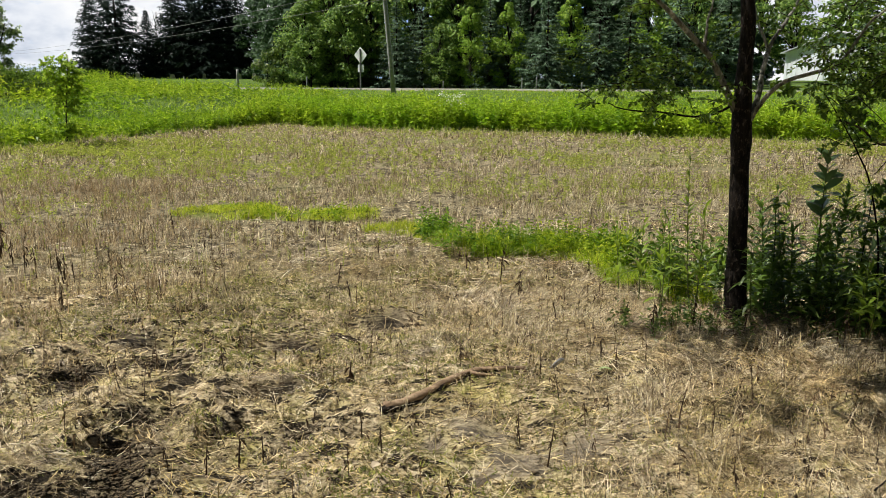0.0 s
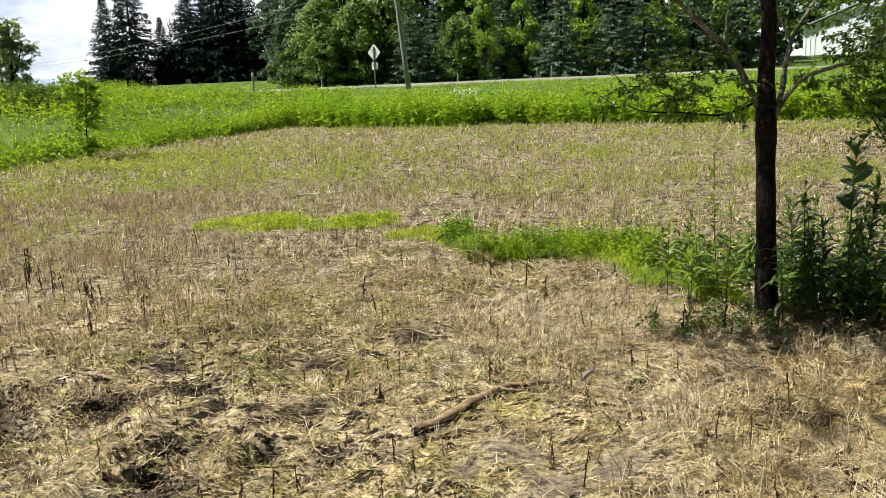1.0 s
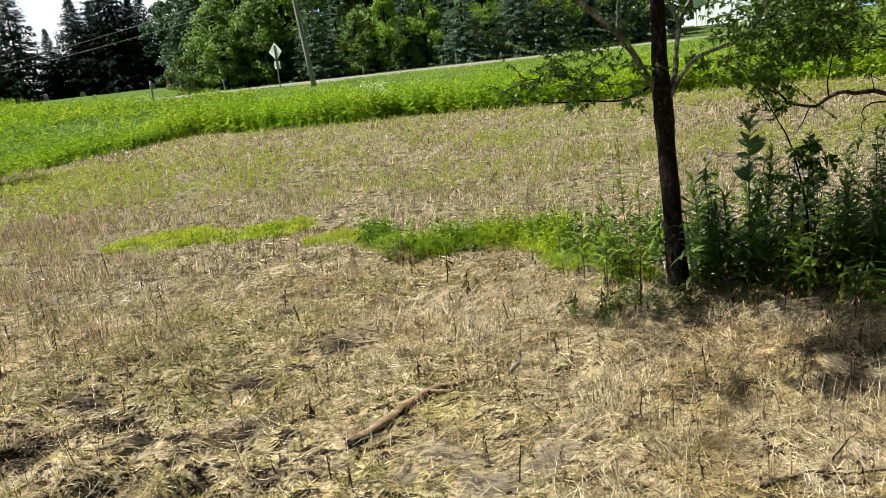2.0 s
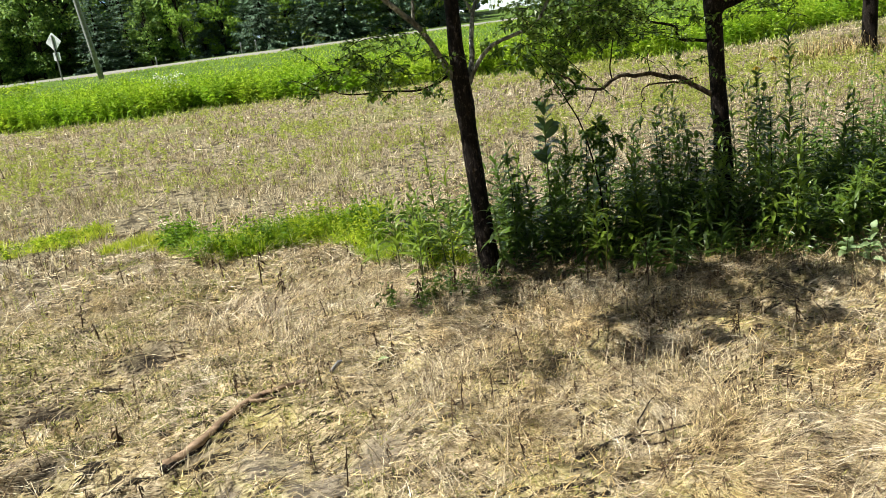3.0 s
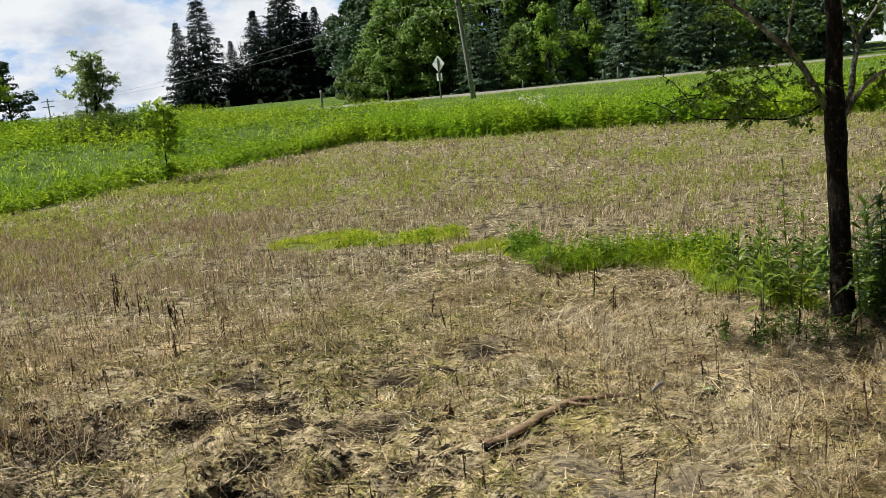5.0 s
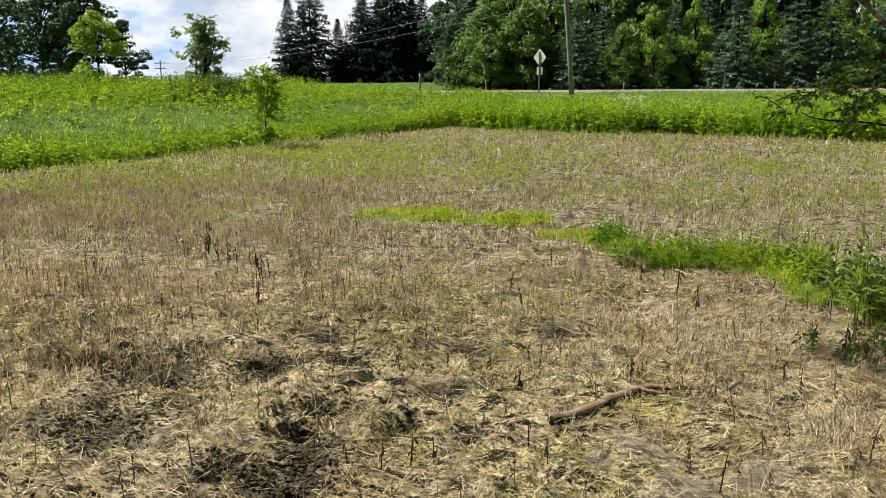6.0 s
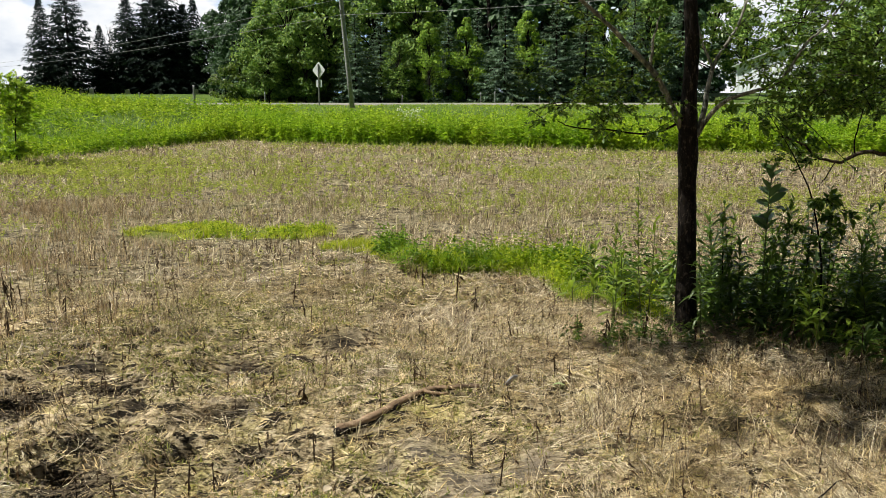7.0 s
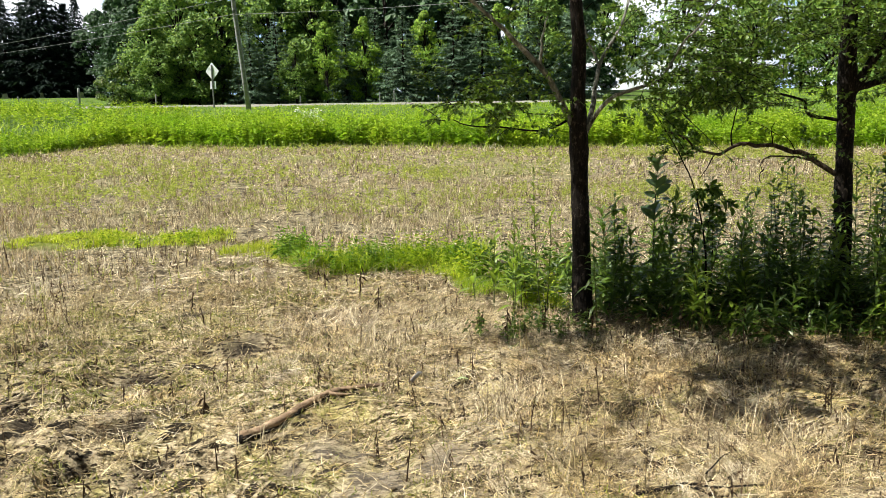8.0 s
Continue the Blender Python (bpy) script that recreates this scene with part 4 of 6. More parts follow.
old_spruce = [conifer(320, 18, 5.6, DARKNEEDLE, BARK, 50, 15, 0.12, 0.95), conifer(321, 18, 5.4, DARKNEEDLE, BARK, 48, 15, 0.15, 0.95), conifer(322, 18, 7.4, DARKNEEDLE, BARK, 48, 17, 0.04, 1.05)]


def bare_tree(x, y, h):
    """A leafless grey tree with fine spreading branches."""
    rng = np.random.default_rng(77)
    ob = thing("bare_tree", pose(x, y, float(ground_z(x, y)) - 0.05), "leafless grey tree between the old spruces", "tree")
    limbs, tips = [], [(np.zeros(3), np.array([0.0, 0, 1]), h * 0.42, h * 0.02, 0)]
    while tips:
        a, d, ln, r, lev = tips.pop()
        b = a + d * ln
        limbs.append((spline([a, (a + b) / 2 + rng.normal(0, 0.04, 3) * ln, b], 5), np.linspace(r, r * 0.6, 5)))
        if lev < 5:
            for _ in range(3 if lev < 4 else 2):
                e = d + rng.normal(0, 0.48, 3) + [0, 0, 0.12]
                tips.append((a + (b - a) * rng.uniform(0.6, 1.0), e / np.linalg.norm(e), ln * rng.uniform(0.55, 0.8), r * 0.55, lev + 1))
    part("trunk", tube_mesh("trunk", limbs[:1], BARK_GREY, 8), ob)
    tagged(part("branches", tube_mesh("branches", limbs[1:], BARK_GREY, 3), ob), kind="stuff")


def far_woods():
    rng = random.Random(5)
    group = "roadside wood"
    # big leafy masses beside the sign, then mixed spruces and young lime-green trees
    rows = [("leafy", -10.0, 57.5, 0.58), ("leafy", -8.2, 58.5, 0.76), ("leafy", -6.9, 56.8, 0.60), ("leafy", -9.3, 56, 0.42), ("leafy", -10.3, 60, 0.66), ("leafy", -5.6, 60, 0.85),
            ("spruce", -3.3, 57, 0.58), ("leafy", -0.3, 56, 0.42), ("spruce", -1.6, 59, 0.62), ("lime", 1.8, 56.5, 0.52), ("spruce", 3.2, 59, 0.60),
            ("lime", 4.5, 57.2, 0.56), ("spruce", 7.0, 56.6, 0.64), ("lime", 8.9, 57.5, 0.60), ("spruce", 10.6, 57, 0.68), ("spruce", 5.4, 60, 0.66),
            ("spruce", 12.8, 57.5, 0.72), ("lime", 14.6, 58.5, 0.66), ("leafy", 1.0, 61.5, 0.85), ("leafy", -2.2, 62, 0.9), ("spruce", 16.6, 59, 0.75), ("leafy", 18.6, 61, 0.8), ("spruce", 20.5, 60, 0.8)]
    for kind, x, y, s in rows:
        if kind == "spruce":
            plant_tree("spruce", rng.choice(spruce), x, y - 1.3, "dark blue-green spruce at the edge of the wood", group, s * 1.06, rng.uniform(0, 360), 1.0, foliage="needles")
        elif kind == "lime":
            plant_tree("young_tree", rng.choice(limey), x, y, "young yellow-green leafy tree at the edge of the wood", group, s * 0.8, rng.uniform(0, 360), 1.28)
        else:
            plant_tree("leafy_tree", rng.choice(leafy), x, y, "dense mid-green leafy tree at the edge of the wood", group, s, rng.uniform(0, 360))
    for i in range(22):
        x = -13 + i * 1.6 + rng.uniform(-0.5, 0.5)
        plant_tree("understorey_shrub", rng.choice(under), x, 58 + rng.uniform(-0.5, 2.5), "dark green shrub filling the foot of the wood", group, rng.uniform(0.6, 1.0), rng.uniform(0, 360))
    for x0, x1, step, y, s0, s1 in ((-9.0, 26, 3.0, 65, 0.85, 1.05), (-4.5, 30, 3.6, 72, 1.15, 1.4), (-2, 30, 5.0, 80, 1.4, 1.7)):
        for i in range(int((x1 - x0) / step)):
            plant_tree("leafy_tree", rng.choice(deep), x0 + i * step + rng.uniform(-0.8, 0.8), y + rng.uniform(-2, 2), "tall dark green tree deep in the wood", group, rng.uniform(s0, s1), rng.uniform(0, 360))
    bare_tree(-32.0, 93, 9.0)
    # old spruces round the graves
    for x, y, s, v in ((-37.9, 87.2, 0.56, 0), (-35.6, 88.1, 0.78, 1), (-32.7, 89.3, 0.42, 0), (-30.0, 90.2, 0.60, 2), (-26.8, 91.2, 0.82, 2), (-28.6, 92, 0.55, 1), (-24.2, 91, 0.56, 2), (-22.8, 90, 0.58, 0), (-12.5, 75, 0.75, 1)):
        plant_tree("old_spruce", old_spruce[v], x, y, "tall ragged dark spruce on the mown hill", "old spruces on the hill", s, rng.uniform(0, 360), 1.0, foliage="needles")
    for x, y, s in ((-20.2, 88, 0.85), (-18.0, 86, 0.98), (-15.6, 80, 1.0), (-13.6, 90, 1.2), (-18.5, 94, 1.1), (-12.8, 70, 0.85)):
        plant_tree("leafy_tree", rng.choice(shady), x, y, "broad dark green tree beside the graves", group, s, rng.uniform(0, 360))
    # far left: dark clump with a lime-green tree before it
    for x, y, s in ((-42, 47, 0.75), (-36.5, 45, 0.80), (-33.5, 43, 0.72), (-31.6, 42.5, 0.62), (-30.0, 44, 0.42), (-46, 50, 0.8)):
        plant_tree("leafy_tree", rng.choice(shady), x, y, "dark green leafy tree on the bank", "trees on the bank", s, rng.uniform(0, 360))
    plant_tree("young_tree", bright, -19.6, 27.0, "small yellow-green tree standing in the meadow", "trees on the bank", 0.31, 20)
    for i, (x, y, z) in enumerate(((-9.3, 65.0, 0.90), (-7.4, 66.5, 0.95))):
        plant_tree("leafy_tree", leafy[i], x, y, "tall mid-green leafy tree standing within the wood", group, z, 30 + 80 * i)
    # beside the barn
    plant_tree("spruce", spruce[1], 34.9, 67.6, "dark blue-green spruce standing beside the barn", group, 0.78, 70, 1.0, foliage="needles")
    plant_tree("leafy_tree", leafy[1], 36.6, 65.8, "mid-green leafy tree beside the barn", group, 0.62, 40)
    # behind the barn and to the right of the field
    for x, y, s in ((35.0, 104, 1.5), (44.5, 104, 1.1), (38.2, 64.5, 0.95), (42.6, 63, 1.02), (47.6, 62, 1.05), (52.5, 58, 1.0), (22, 106, 1.3), (34, 112, 1.5), (42, 108, 1.4), (50, 100, 1.5), (36, 60, 0.8), (40, 56, 0.9), (27, 34, 0.62), (31, 31, 0.7), (34, 26, 0.8), (30, 38, 0.75), (36, 40, 0.9), (44, 48, 1.1)):
        plant_tree("leafy_tree", rng.choice(leafy), x, y, "leafy green tree beyond the field", "trees beyond the field", s, rng.uniform(0, 360))


far_woods()


# ---- near trees ----
def foliage_on(rng, centres, per, leaf, spread, high=99.0):
    """Airy sprays: twigs round the given centres (x, y, z, radius), leaves set along each twig."""
    out, twigs = [], []
    for cx, cy, cz, cr in centres:
        c = np.array([cx, cy, cz])
        # clumps above high get double twigs, for denser shade below
        k = max(2, int(per / 16)) * (1 if cz < high else 2)
        for j in range(k):
            a = c + rng.normal(0, cr * 0.5, 3) * [1, 1, 0.6]
            h = rng.uniform(0, 6.28)
            d = np.array([math.cos(h), math.sin(h), rng.normal(0.12, 0.38)])
            ln = cr * rng.uniform(1.0, 2.2)
            b = a + d * ln
            b[2] -= 0.12 * ln
            line = spline([a, (a + b) / 2 + rng.normal(0, 0.06, 3) * ln + [0, 0, 0.08 * ln], b], 5)
            twigs.append((line, np.linspace(0.0032, 0.0012, 5)))
            m = 20
            u = np.linspace(0.08, 1.0, m) + rng.normal(0, 0.02, m)
            base = np.stack([np.interp(u, np.linspace(0, 1, 5), line[:, q]) for q in range(3)], 1) + rng.normal(0, spread * 0.25, (m, 3))
            sd = np.where(np.arange(m) % 2, 1, -1) * rng.uniform(0.5, 1.2, m)
            dirn = np.stack([np.cos(h + sd), np.sin(h + sd), rng.normal(-0.25, 0.8, m)], 1)
            dirn /= np.linalg.norm(dirn, axis=1)[:, None]
            s = leaf * rng.uniform(0.6, 1.25, m)
            out.append(leaves(base, dirn, s, s * 0.6, 0.18, 0.1, rng))
    return out, twigs


def near_tree(name, trunk, radii, limbs, clumps, per, leaf, label, bark_seed, slim=1.0, leaf_mat=None):
    rng = np.random.default_rng(bark_seed)
    x, y = trunk[0][:2]
    base = np.array([x, y, float(ground_z(x, y))])
    ob = thing(name, pose(*base), label, "tree", "trees in the field")
    shift = lambda pts: np.asarray(pts, float) - base
    n = 40
    tp = spline(shift(trunk), n)
    tp[0, 2] -= 0.06
    tr = np.interp(np.linspace(0, 1, n), np.linspace(0, 1, len(radii)), radii) * slim
    v, f = tube(tp, tr, 20, False, 0.035, bark_seed)
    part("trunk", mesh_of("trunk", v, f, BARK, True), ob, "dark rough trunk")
    for i, (pts, r0, r1, mat) in enumerate(limbs):
        q = spline(shift(pts), 22)
        q = q + np.cumsum(rng.normal(0, 0.0022, q.shape), 0)
        v, f = tube(q, np.linspace(r0, r1, 22) * slim, 10, False, 0.04, bark_seed + i)
        part("limb", mesh_of("limb", v, f, mat, True), ob)
    out, twigs = foliage_on(rng, [(a - base[0], b - base[1], c - base[2], r) for a, b, c, r in clumps], per, leaf, 0.02, 2.75 - base[2])
    tagged(part("twig_work", tube_mesh("twig_work", twigs, BARK, 3), ob), kind="stuff")
    v, f = join(out)
    part("crown", mesh_of("crown", v, f, leaf_mat or TREELEAF), ob)
    return ob


def clumps_along(rng, pts, t0, n, r, spread):
    P = spline(pts, 40)
    out = []
    for i in range(n):
        p = P[int(39 * (t0 + (1 - t0) * rng.random()))] + rng.normal(0, spread, 3)
        out.append((*p, r * rng.uniform(0.7, 1.3)))
    return out


def tree_one():
    rng = np.random.default_rng(21)
    trunk = [(1.915, 5.09, 0.0), (1.91, 5.14, 0.5), (1.90, 5.18, 0.98), (1.89, 5.18, 1.24), (1.88, 5.19, 1.57), (1.88, 5.19, 1.90), (1.85, 5.20, 2.25), (1.82, 5.2, 2.9), (1.85, 5.22, 3.6)]
    radii = [0.095, 0.078, 0.072, 0.082, 0.062, 0.055, 0.05, 0.04, 0.025]
    left = [(1.86, 5.2, 1.34), (1.74, 5.15, 1.54), (1.63, 5.10, 1.71), (1.47, 5.06, 1.86), (1.33, 5.01, 1.98), (1.14, 4.97, 2.13), (0.97, 4.92, 2.27), (0.7, 4.85, 2.6)]
    low = [(1.84, 5.19, 1.42), (1.68, 5.15, 1.35), (1.51, 5.10, 1.34), (1.32, 5.05, 1.37), (1.10, 5.0, 1.38), (0.98, 4.98, 1.42)]
    mid = [(1.91, 5.17, 1.28), (2.0, 5.25, 1.46), (2.05, 5.33, 1.61), (2.12, 5.41, 1.81), (2.23, 5.48, 1.96), (2.34, 5.54, 2.14), (2.5, 5.6, 2.6)]
    mid2 = [(2.1, 5.39, 1.78), (2.03, 5.42, 1.95), (2.0, 5.45, 2.1), (1.98, 5.5, 2.4)]
    right = [(1.92, 5.16, 1.30), (1.98, 5.09, 1.46), (2.06, 5.01, 1.56), (2.21, 4.89, 1.62), (2.29, 4.80, 1.67), (2.38, 4.69, 1.89), (2.43, 4.61, 1.97), (2.6, 4.5, 2.3)]
    right2 = [(2.29, 4.80, 1.67), (2.42, 4.72, 1.71), (2.56, 4.68, 1.73), (2.7, 4.65, 1.72)]
    fork = [(1.58, 5.09, 1.76), (1.60, 5.1, 1.95), (1.63, 5.12, 2.1)]
    top = [(1.84, 5.2, 2.6), (1.6, 5.0, 2.9), (1.4, 4.8, 3.2)]
    top2 = [(1.82, 5.2, 2.8), (2.1, 5.3, 3.1), (2.4, 5.2, 3.4)]
    limbs = [(left, 0.029, 0.009, BARK_GREY), (low, 0.011, 0.004, BARK), (mid, 0.026, 0.008, BARK_GREY), (mid2, 0.014, 0.005, BARK_GREY), (right, 0.021, 0.005, BARK_GREY), (right2, 0.012, 0.004, BARK_GREY), (fork, 0.014, 0.005, BARK_GREY), (top, 0.02, 0.006, BARK), (top2, 0.02, 0.006, BARK)]
    cl = [(a, b, c + 0.1, r) for a, b, c, r in clumps_along(rng, low, 0.25, 11, 0.11, 0.06)]
    cl += [(rng.uniform(1.0, 1.6), 5.0 + rng.normal(0, 0.12), rng.uniform(1.46, 1.66), 0.11) for _ in range(9)]
    cl += clumps_along(rng, left, 0.5, 7, 0.13, 0.11)
    cl += clumps_along(rng, mid, 0.5, 6, 0.14, 0.12)
    cl += clumps_along(rng, right, 0.5, 9, 0.16, 0.12)
    cl += [(2.6 + rng.normal(0, 0.2), 4.8 + rng.normal(0, 0.15), 1.74 + rng.normal(0, 0.14), 0.12) for _ in range(9)]
    # clumps near z 3 are out of view, added to throw dappled shade
    cl += [(1.05 + rng.normal(0, 0.55), 5.3 + rng.normal(0, 0.35), 3.2 + rng.normal(0, 0.25), 0.26) for _ in range(28)]
    for sx, sy, n in ((-0.3, 3.9, 1), (0.1, 3.72, 2), (0.7, 3.4, 2), (-0.2, 3.62, 1), (0.56, 4.6, 4), (0.3, 4.2, 2)):
        cl += [(sx + rng.normal(0, 0.12), sy + rng.normal(0, 0.1), 3.0 + rng.normal(0, 0.1), 0.12) for _ in range(n)]
    cl += [(rng.uniform(0.2, 1.6), rng.uniform(3.8, 4.7), 3.05 + rng.normal(0, 0.12), 0.16) for _ in range(24)]
    cl += [(rng.uniform(2.38, 2.85), rng.uniform(4.6, 4.9), rng.uniform(1.45, 2.1), 0.12) for _ in range(34)]
    cl += [(rng.uniform(-0.4, 0.7), rng.uniform(3.5, 4.1), 3.0 + rng.normal(0, 0.1), 0.06) for _ in range(7)]
    cl += [(rng.uniform(0.9, 2.2), rng.uniform(3.4, 4.2), 3.05 + rng.normal(0, 0.1), 0.10) for _ in range(16)]
    cl += [(rng.uniform(1.3, 2.1), rng.uniform(3.7, 4.4), 3.08 + rng.normal(0, 0.1), 0.11) for _ in range(11)]
    cl += [(rng.uniform(0.3, 1.2), rng.uniform(4.2, 4.9), 3.05 + rng.normal(0, 0.1), 0.15) for _ in range(9)]
    cl += [(rng.uniform(-0.7, 0.15), rng.uniform(4.55, 5.25), 3.05 + rng.normal(0, 0.08), 0.11) for _ in range(16)]
    cl += [(rng.uniform(0.0, 0.65), rng.uniform(3.95, 4.35), 3.05 + rng.normal(0, 0.1), 0.11) for _ in range(9)]
    # limbs added to carry the unseen shade clumps
    limbs.append(([(0.5, 4.62, 2.86), (0.0, 4.8, 3.0), (-0.5, 5.0, 3.08)], 0.010, 0.004, BARK_GREY))
    limbs.append(([(1.82, 5.2, 2.7), (2.0, 4.8, 2.95), (2.6, 4.45, 3.05)], 0.016, 0.005, BARK))
    limbs.append(([(0.7, 4.85, 2.6), (0.45, 4.55, 2.9), (0.15, 4.1, 3.1)], 0.014, 0.005, BARK_GREY))
    near_tree("slender_tree", trunk, radii, limbs, cl, 76, 0.034, "slender forked tree with dark bark and small leaves", 31, 0.8)


def tree_two():
    rng = np.random.default_rng(22)
    trunk = [(3.92, 5.09, 0.0), (3.91, 5.10, 0.61), (3.89, 5.11, 0.95), (3.88, 5.12, 1.30), (3.86, 5.12, 1.65), (3.82, 5.1, 2.2), (3.8, 5.1, 2.9), (3.75, 5.1, 3.6)]
    radii = [0.10, 0.082, 0.078, 0.074, 0.085, 0.06, 0.05, 0.03]
    arm = [(3.86, 5.12, 0.96), (3.72, 5.16, 1.05), (3.60, 5.18, 1.13), (3.50, 5.18, 1.14), (3.37, 5.20, 1.19), (3.26, 5.22, 1.185), (3.16, 5.23, 1.21), (3.05, 5.22, 1.18), (2.96, 5.21, 1.13), (2.86, 5.20, 1.145), (2.78, 5.20, 1.16), (2.66, 5.17, 1.25), (2.5, 5.16, 1.30)]
    arm2 = [(3.70, 5.16, 1.07), (3.53, 5.17, 1.11), (3.36, 5.19, 1.12), (3.27, 5.16, 1.08), (3.24, 5.09, 1.03)]
    twig = [(3.05, 5.21, 1.2), (3.03, 5.18, 1.33), (3.04, 5.13, 1.53), (3.1, 5.06, 1.55), (3.3, 5.05, 1.62)]
    upper = [(3.87, 5.13, 1.36), (3.65, 5.17, 1.39), (3.55, 5.12, 1.45), (3.48, 5.05, 1.51), (3.26, 5.07, 1.57), (3.11, 5.05, 1.63), (2.84, 5.1, 1.71)]
    leader = [(3.88, 5.1, 1.55), (3.98, 5.0, 1.8), (4.08, 4.95, 2.1), (4.2, 4.9, 2.6)]
    side = [(3.9, 5.1, 1.58), (4.2, 4.95, 1.66), (4.6, 4.8, 1.66), (5.1, 4.6, 1.7)]
    sprigs = [[(3.37, 5.20, 1.19), (3.34, 5.19, 1.28), (3.36, 5.17, 1.38)], [(2.92, 5.21, 1.14), (2.85, 5.20, 1.04), (2.80, 5.19, 0.97)], [(2.78, 5.20, 1.16), (2.62, 5.2, 1.15), (2.44, 5.2, 1.20)], [(2.66, 5.17, 1.25), (2.58, 5.16, 1.38), (2.46, 5.15, 1.46)], [(3.54, 5.18, 1.14), (3.50, 5.17, 1.22), (3.42, 5.16, 1.30)], [(3.24, 5.09, 1.03), (3.20, 5.08, 0.98), (3.22, 5.06, 0.92)]]
    limbs = [(p, 0.006, 0.002, BARK) for p in sprigs]
    limbs += [(arm, 0.027, 0.008, BARK_BROWN), (arm2, 0.011, 0.004, BARK_BROWN), (twig, 0.007, 0.003, BARK), (upper, 0.018, 0.006, BARK), (leader, 0.05, 0.025, BARK), (side, 0.035, 0.014, BARK)]
    cl = clumps_along(rng, arm, 0.8, 4, 0.06, 0.05)
    cl += clumps_along(rng, upper, 0.35, 16, 0.16, 0.10)
    cl += [(3.3 + rng.normal(0, 0.4), 5.1 + rng.normal(0, 0.2), 2.06 + rng.normal(0, 0.16), 0.17) for _ in range(26)]
    cl += [(2.7 + rng.normal(0, 0.14), 5.1 + rng.normal(0, 0.1), 1.58 + rng.normal(0, 0.12), 0.1) for _ in range(6)]
    cl += [(4.4 + rng.normal(0, 0.4), 4.95 + rng.normal(0, 0.25), 1.88 + rng.normal(0, 0.18), 0.18) for _ in range(38)]
    cl += [(rng.uniform(3.9, 5.0), rng.uniform(4.7, 5.3), rng.uniform(1.85, 2.4), 0.18) for _ in range(40)]
    # unseen high clumps, added to shade the weeds beside the trunk
    cl += [(2.9 + rng.normal(0, 0.7), 5.5 + rng.normal(0, 0.5), 3.3 + rng.normal(0, 0.3), 0.3) for _ in range(18)]
    near_tree("dark_trunk_tree", trunk, radii, limbs, cl, 90, 0.037, "dark-trunked tree with a long bare low bough", 41, 0.76)


def tree_three():
    rng = np.random.default_rng(23)
    trunk = [(12.6, 11.9, 0.0), (12.6, 11.9, 1.5), (12.5, 11.9, 3.0), (12.5, 11.9, 4.5)]
    cl = [(12.5 + rng.normal(0, 1.0), 11.9 + rng.normal(0, 1.0), 4.0 + rng.normal(0, 0.9), 0.5) for _ in range(40)]
    near_tree("field_tree", trunk, [0.14, 0.12, 0.1, 0.05], [([(12.5, 11.9, 2.8), (12.0, 11.7, 3.4), (11.6, 11.5, 4.0)], 0.05, 0.02, BARK)], cl, 60, 0.13, "grey-trunked tree in tall dry grass", 51)


def left_trees():
    rng = np.random.default_rng(24)
    # thin sapling at the rim of the field
    s = [(-7.90, 16.5, 0.15), (-7.87, 16.5, 0.8), (-7.80, 16.5, 1.4), (-7.72, 16.5, 2.0)]
    cl = [(-7.82 + rng.normal(0, 0.13), 16.5 + rng.normal(0, 0.13), rng.uniform(0.85, 1.95), 0.11) for _ in range(20)]
    cl += [(-7.85 + rng.normal(0, 0.25), 16.45 + rng.normal(0, 0.15), rng.uniform(0.4, 0.9), 0.09) for _ in range(7)]
    near_tree("sapling", s, [0.020, 0.017, 0.013, 0.007], [([(-7.86, 16.5, 0.9), (-7.98, 16.45, 1.3), (-8.08, 16.4, 1.6)], 0.010, 0.004, BARK_BROWN), ([(-7.83, 16.5, 1.1), (-7.70, 16.5, 1.4), (-7.62, 16.5, 1.7)], 0.009, 0.004, BARK_BROWN)], cl, 130, 0.065, "thin light-green sapling at the edge of the dry field", 61, 0.75, WEED)
    s = [(-15.2, 27.0, 1.0), (-15.15, 27.0, 1.9), (-15.05, 27.0, 3.0), (-15.0, 27.0, 4.0)]
    cl = [(-15.08 + rng.normal(0, 0.38 * (1.15 - abs(u - 2.6) / 2.0)), 27.0 + rng.normal(0, 0.35), u, 0.19) for u in rng.uniform(1.75, 3.95, 66)]
    near_tree("young_airy_tree", s, [0.07, 0.055, 0.04, 0.015], [([(-15.5, 27.0, 1.1), (-15.5, 27.0, 2.0), (-15.4, 27.0, 3.3)], 0.05, 0.015, BARK), ([(-15.12, 27.0, 2.0), (-14.8, 27.0, 2.7), (-14.6, 27.0, 3.3)], 0.03, 0.01, BARK)], cl, 64, 0.10, "airy young tree with pale leaves against the sky", 71, 1.0, AIRYLEAF)


def between_sapling():
    rng = np.random.default_rng(26)
    s = [(2.74, 4.9, 0.02), (2.72, 4.9, 0.5), (2.64, 4.94, 0.92), (2.56, 4.98, 1.12), (2.48, 5.02, 1.28), (2.35, 5.08, 1.5)]
    cl = [(2.72 + rng.normal(0, 0.09), 4.92 + rng.normal(0, 0.08), 0.82 + rng.normal(0, 0.08), 0.06) for _ in range(7)]
    cl += [(2.4 + rng.normal(0, 0.12), 5.05 + rng.normal(0, 0.1), 1.5 + rng.normal(0, 0.1), 0.09) for _ in range(10)]
    near_tree("thin_sapling", s, [0.007, 0.006, 0.005, 0.004, 0.003, 0.002], [], cl, 40, 0.055, "thin dark-stemmed sapling rising out of the weeds", 81)


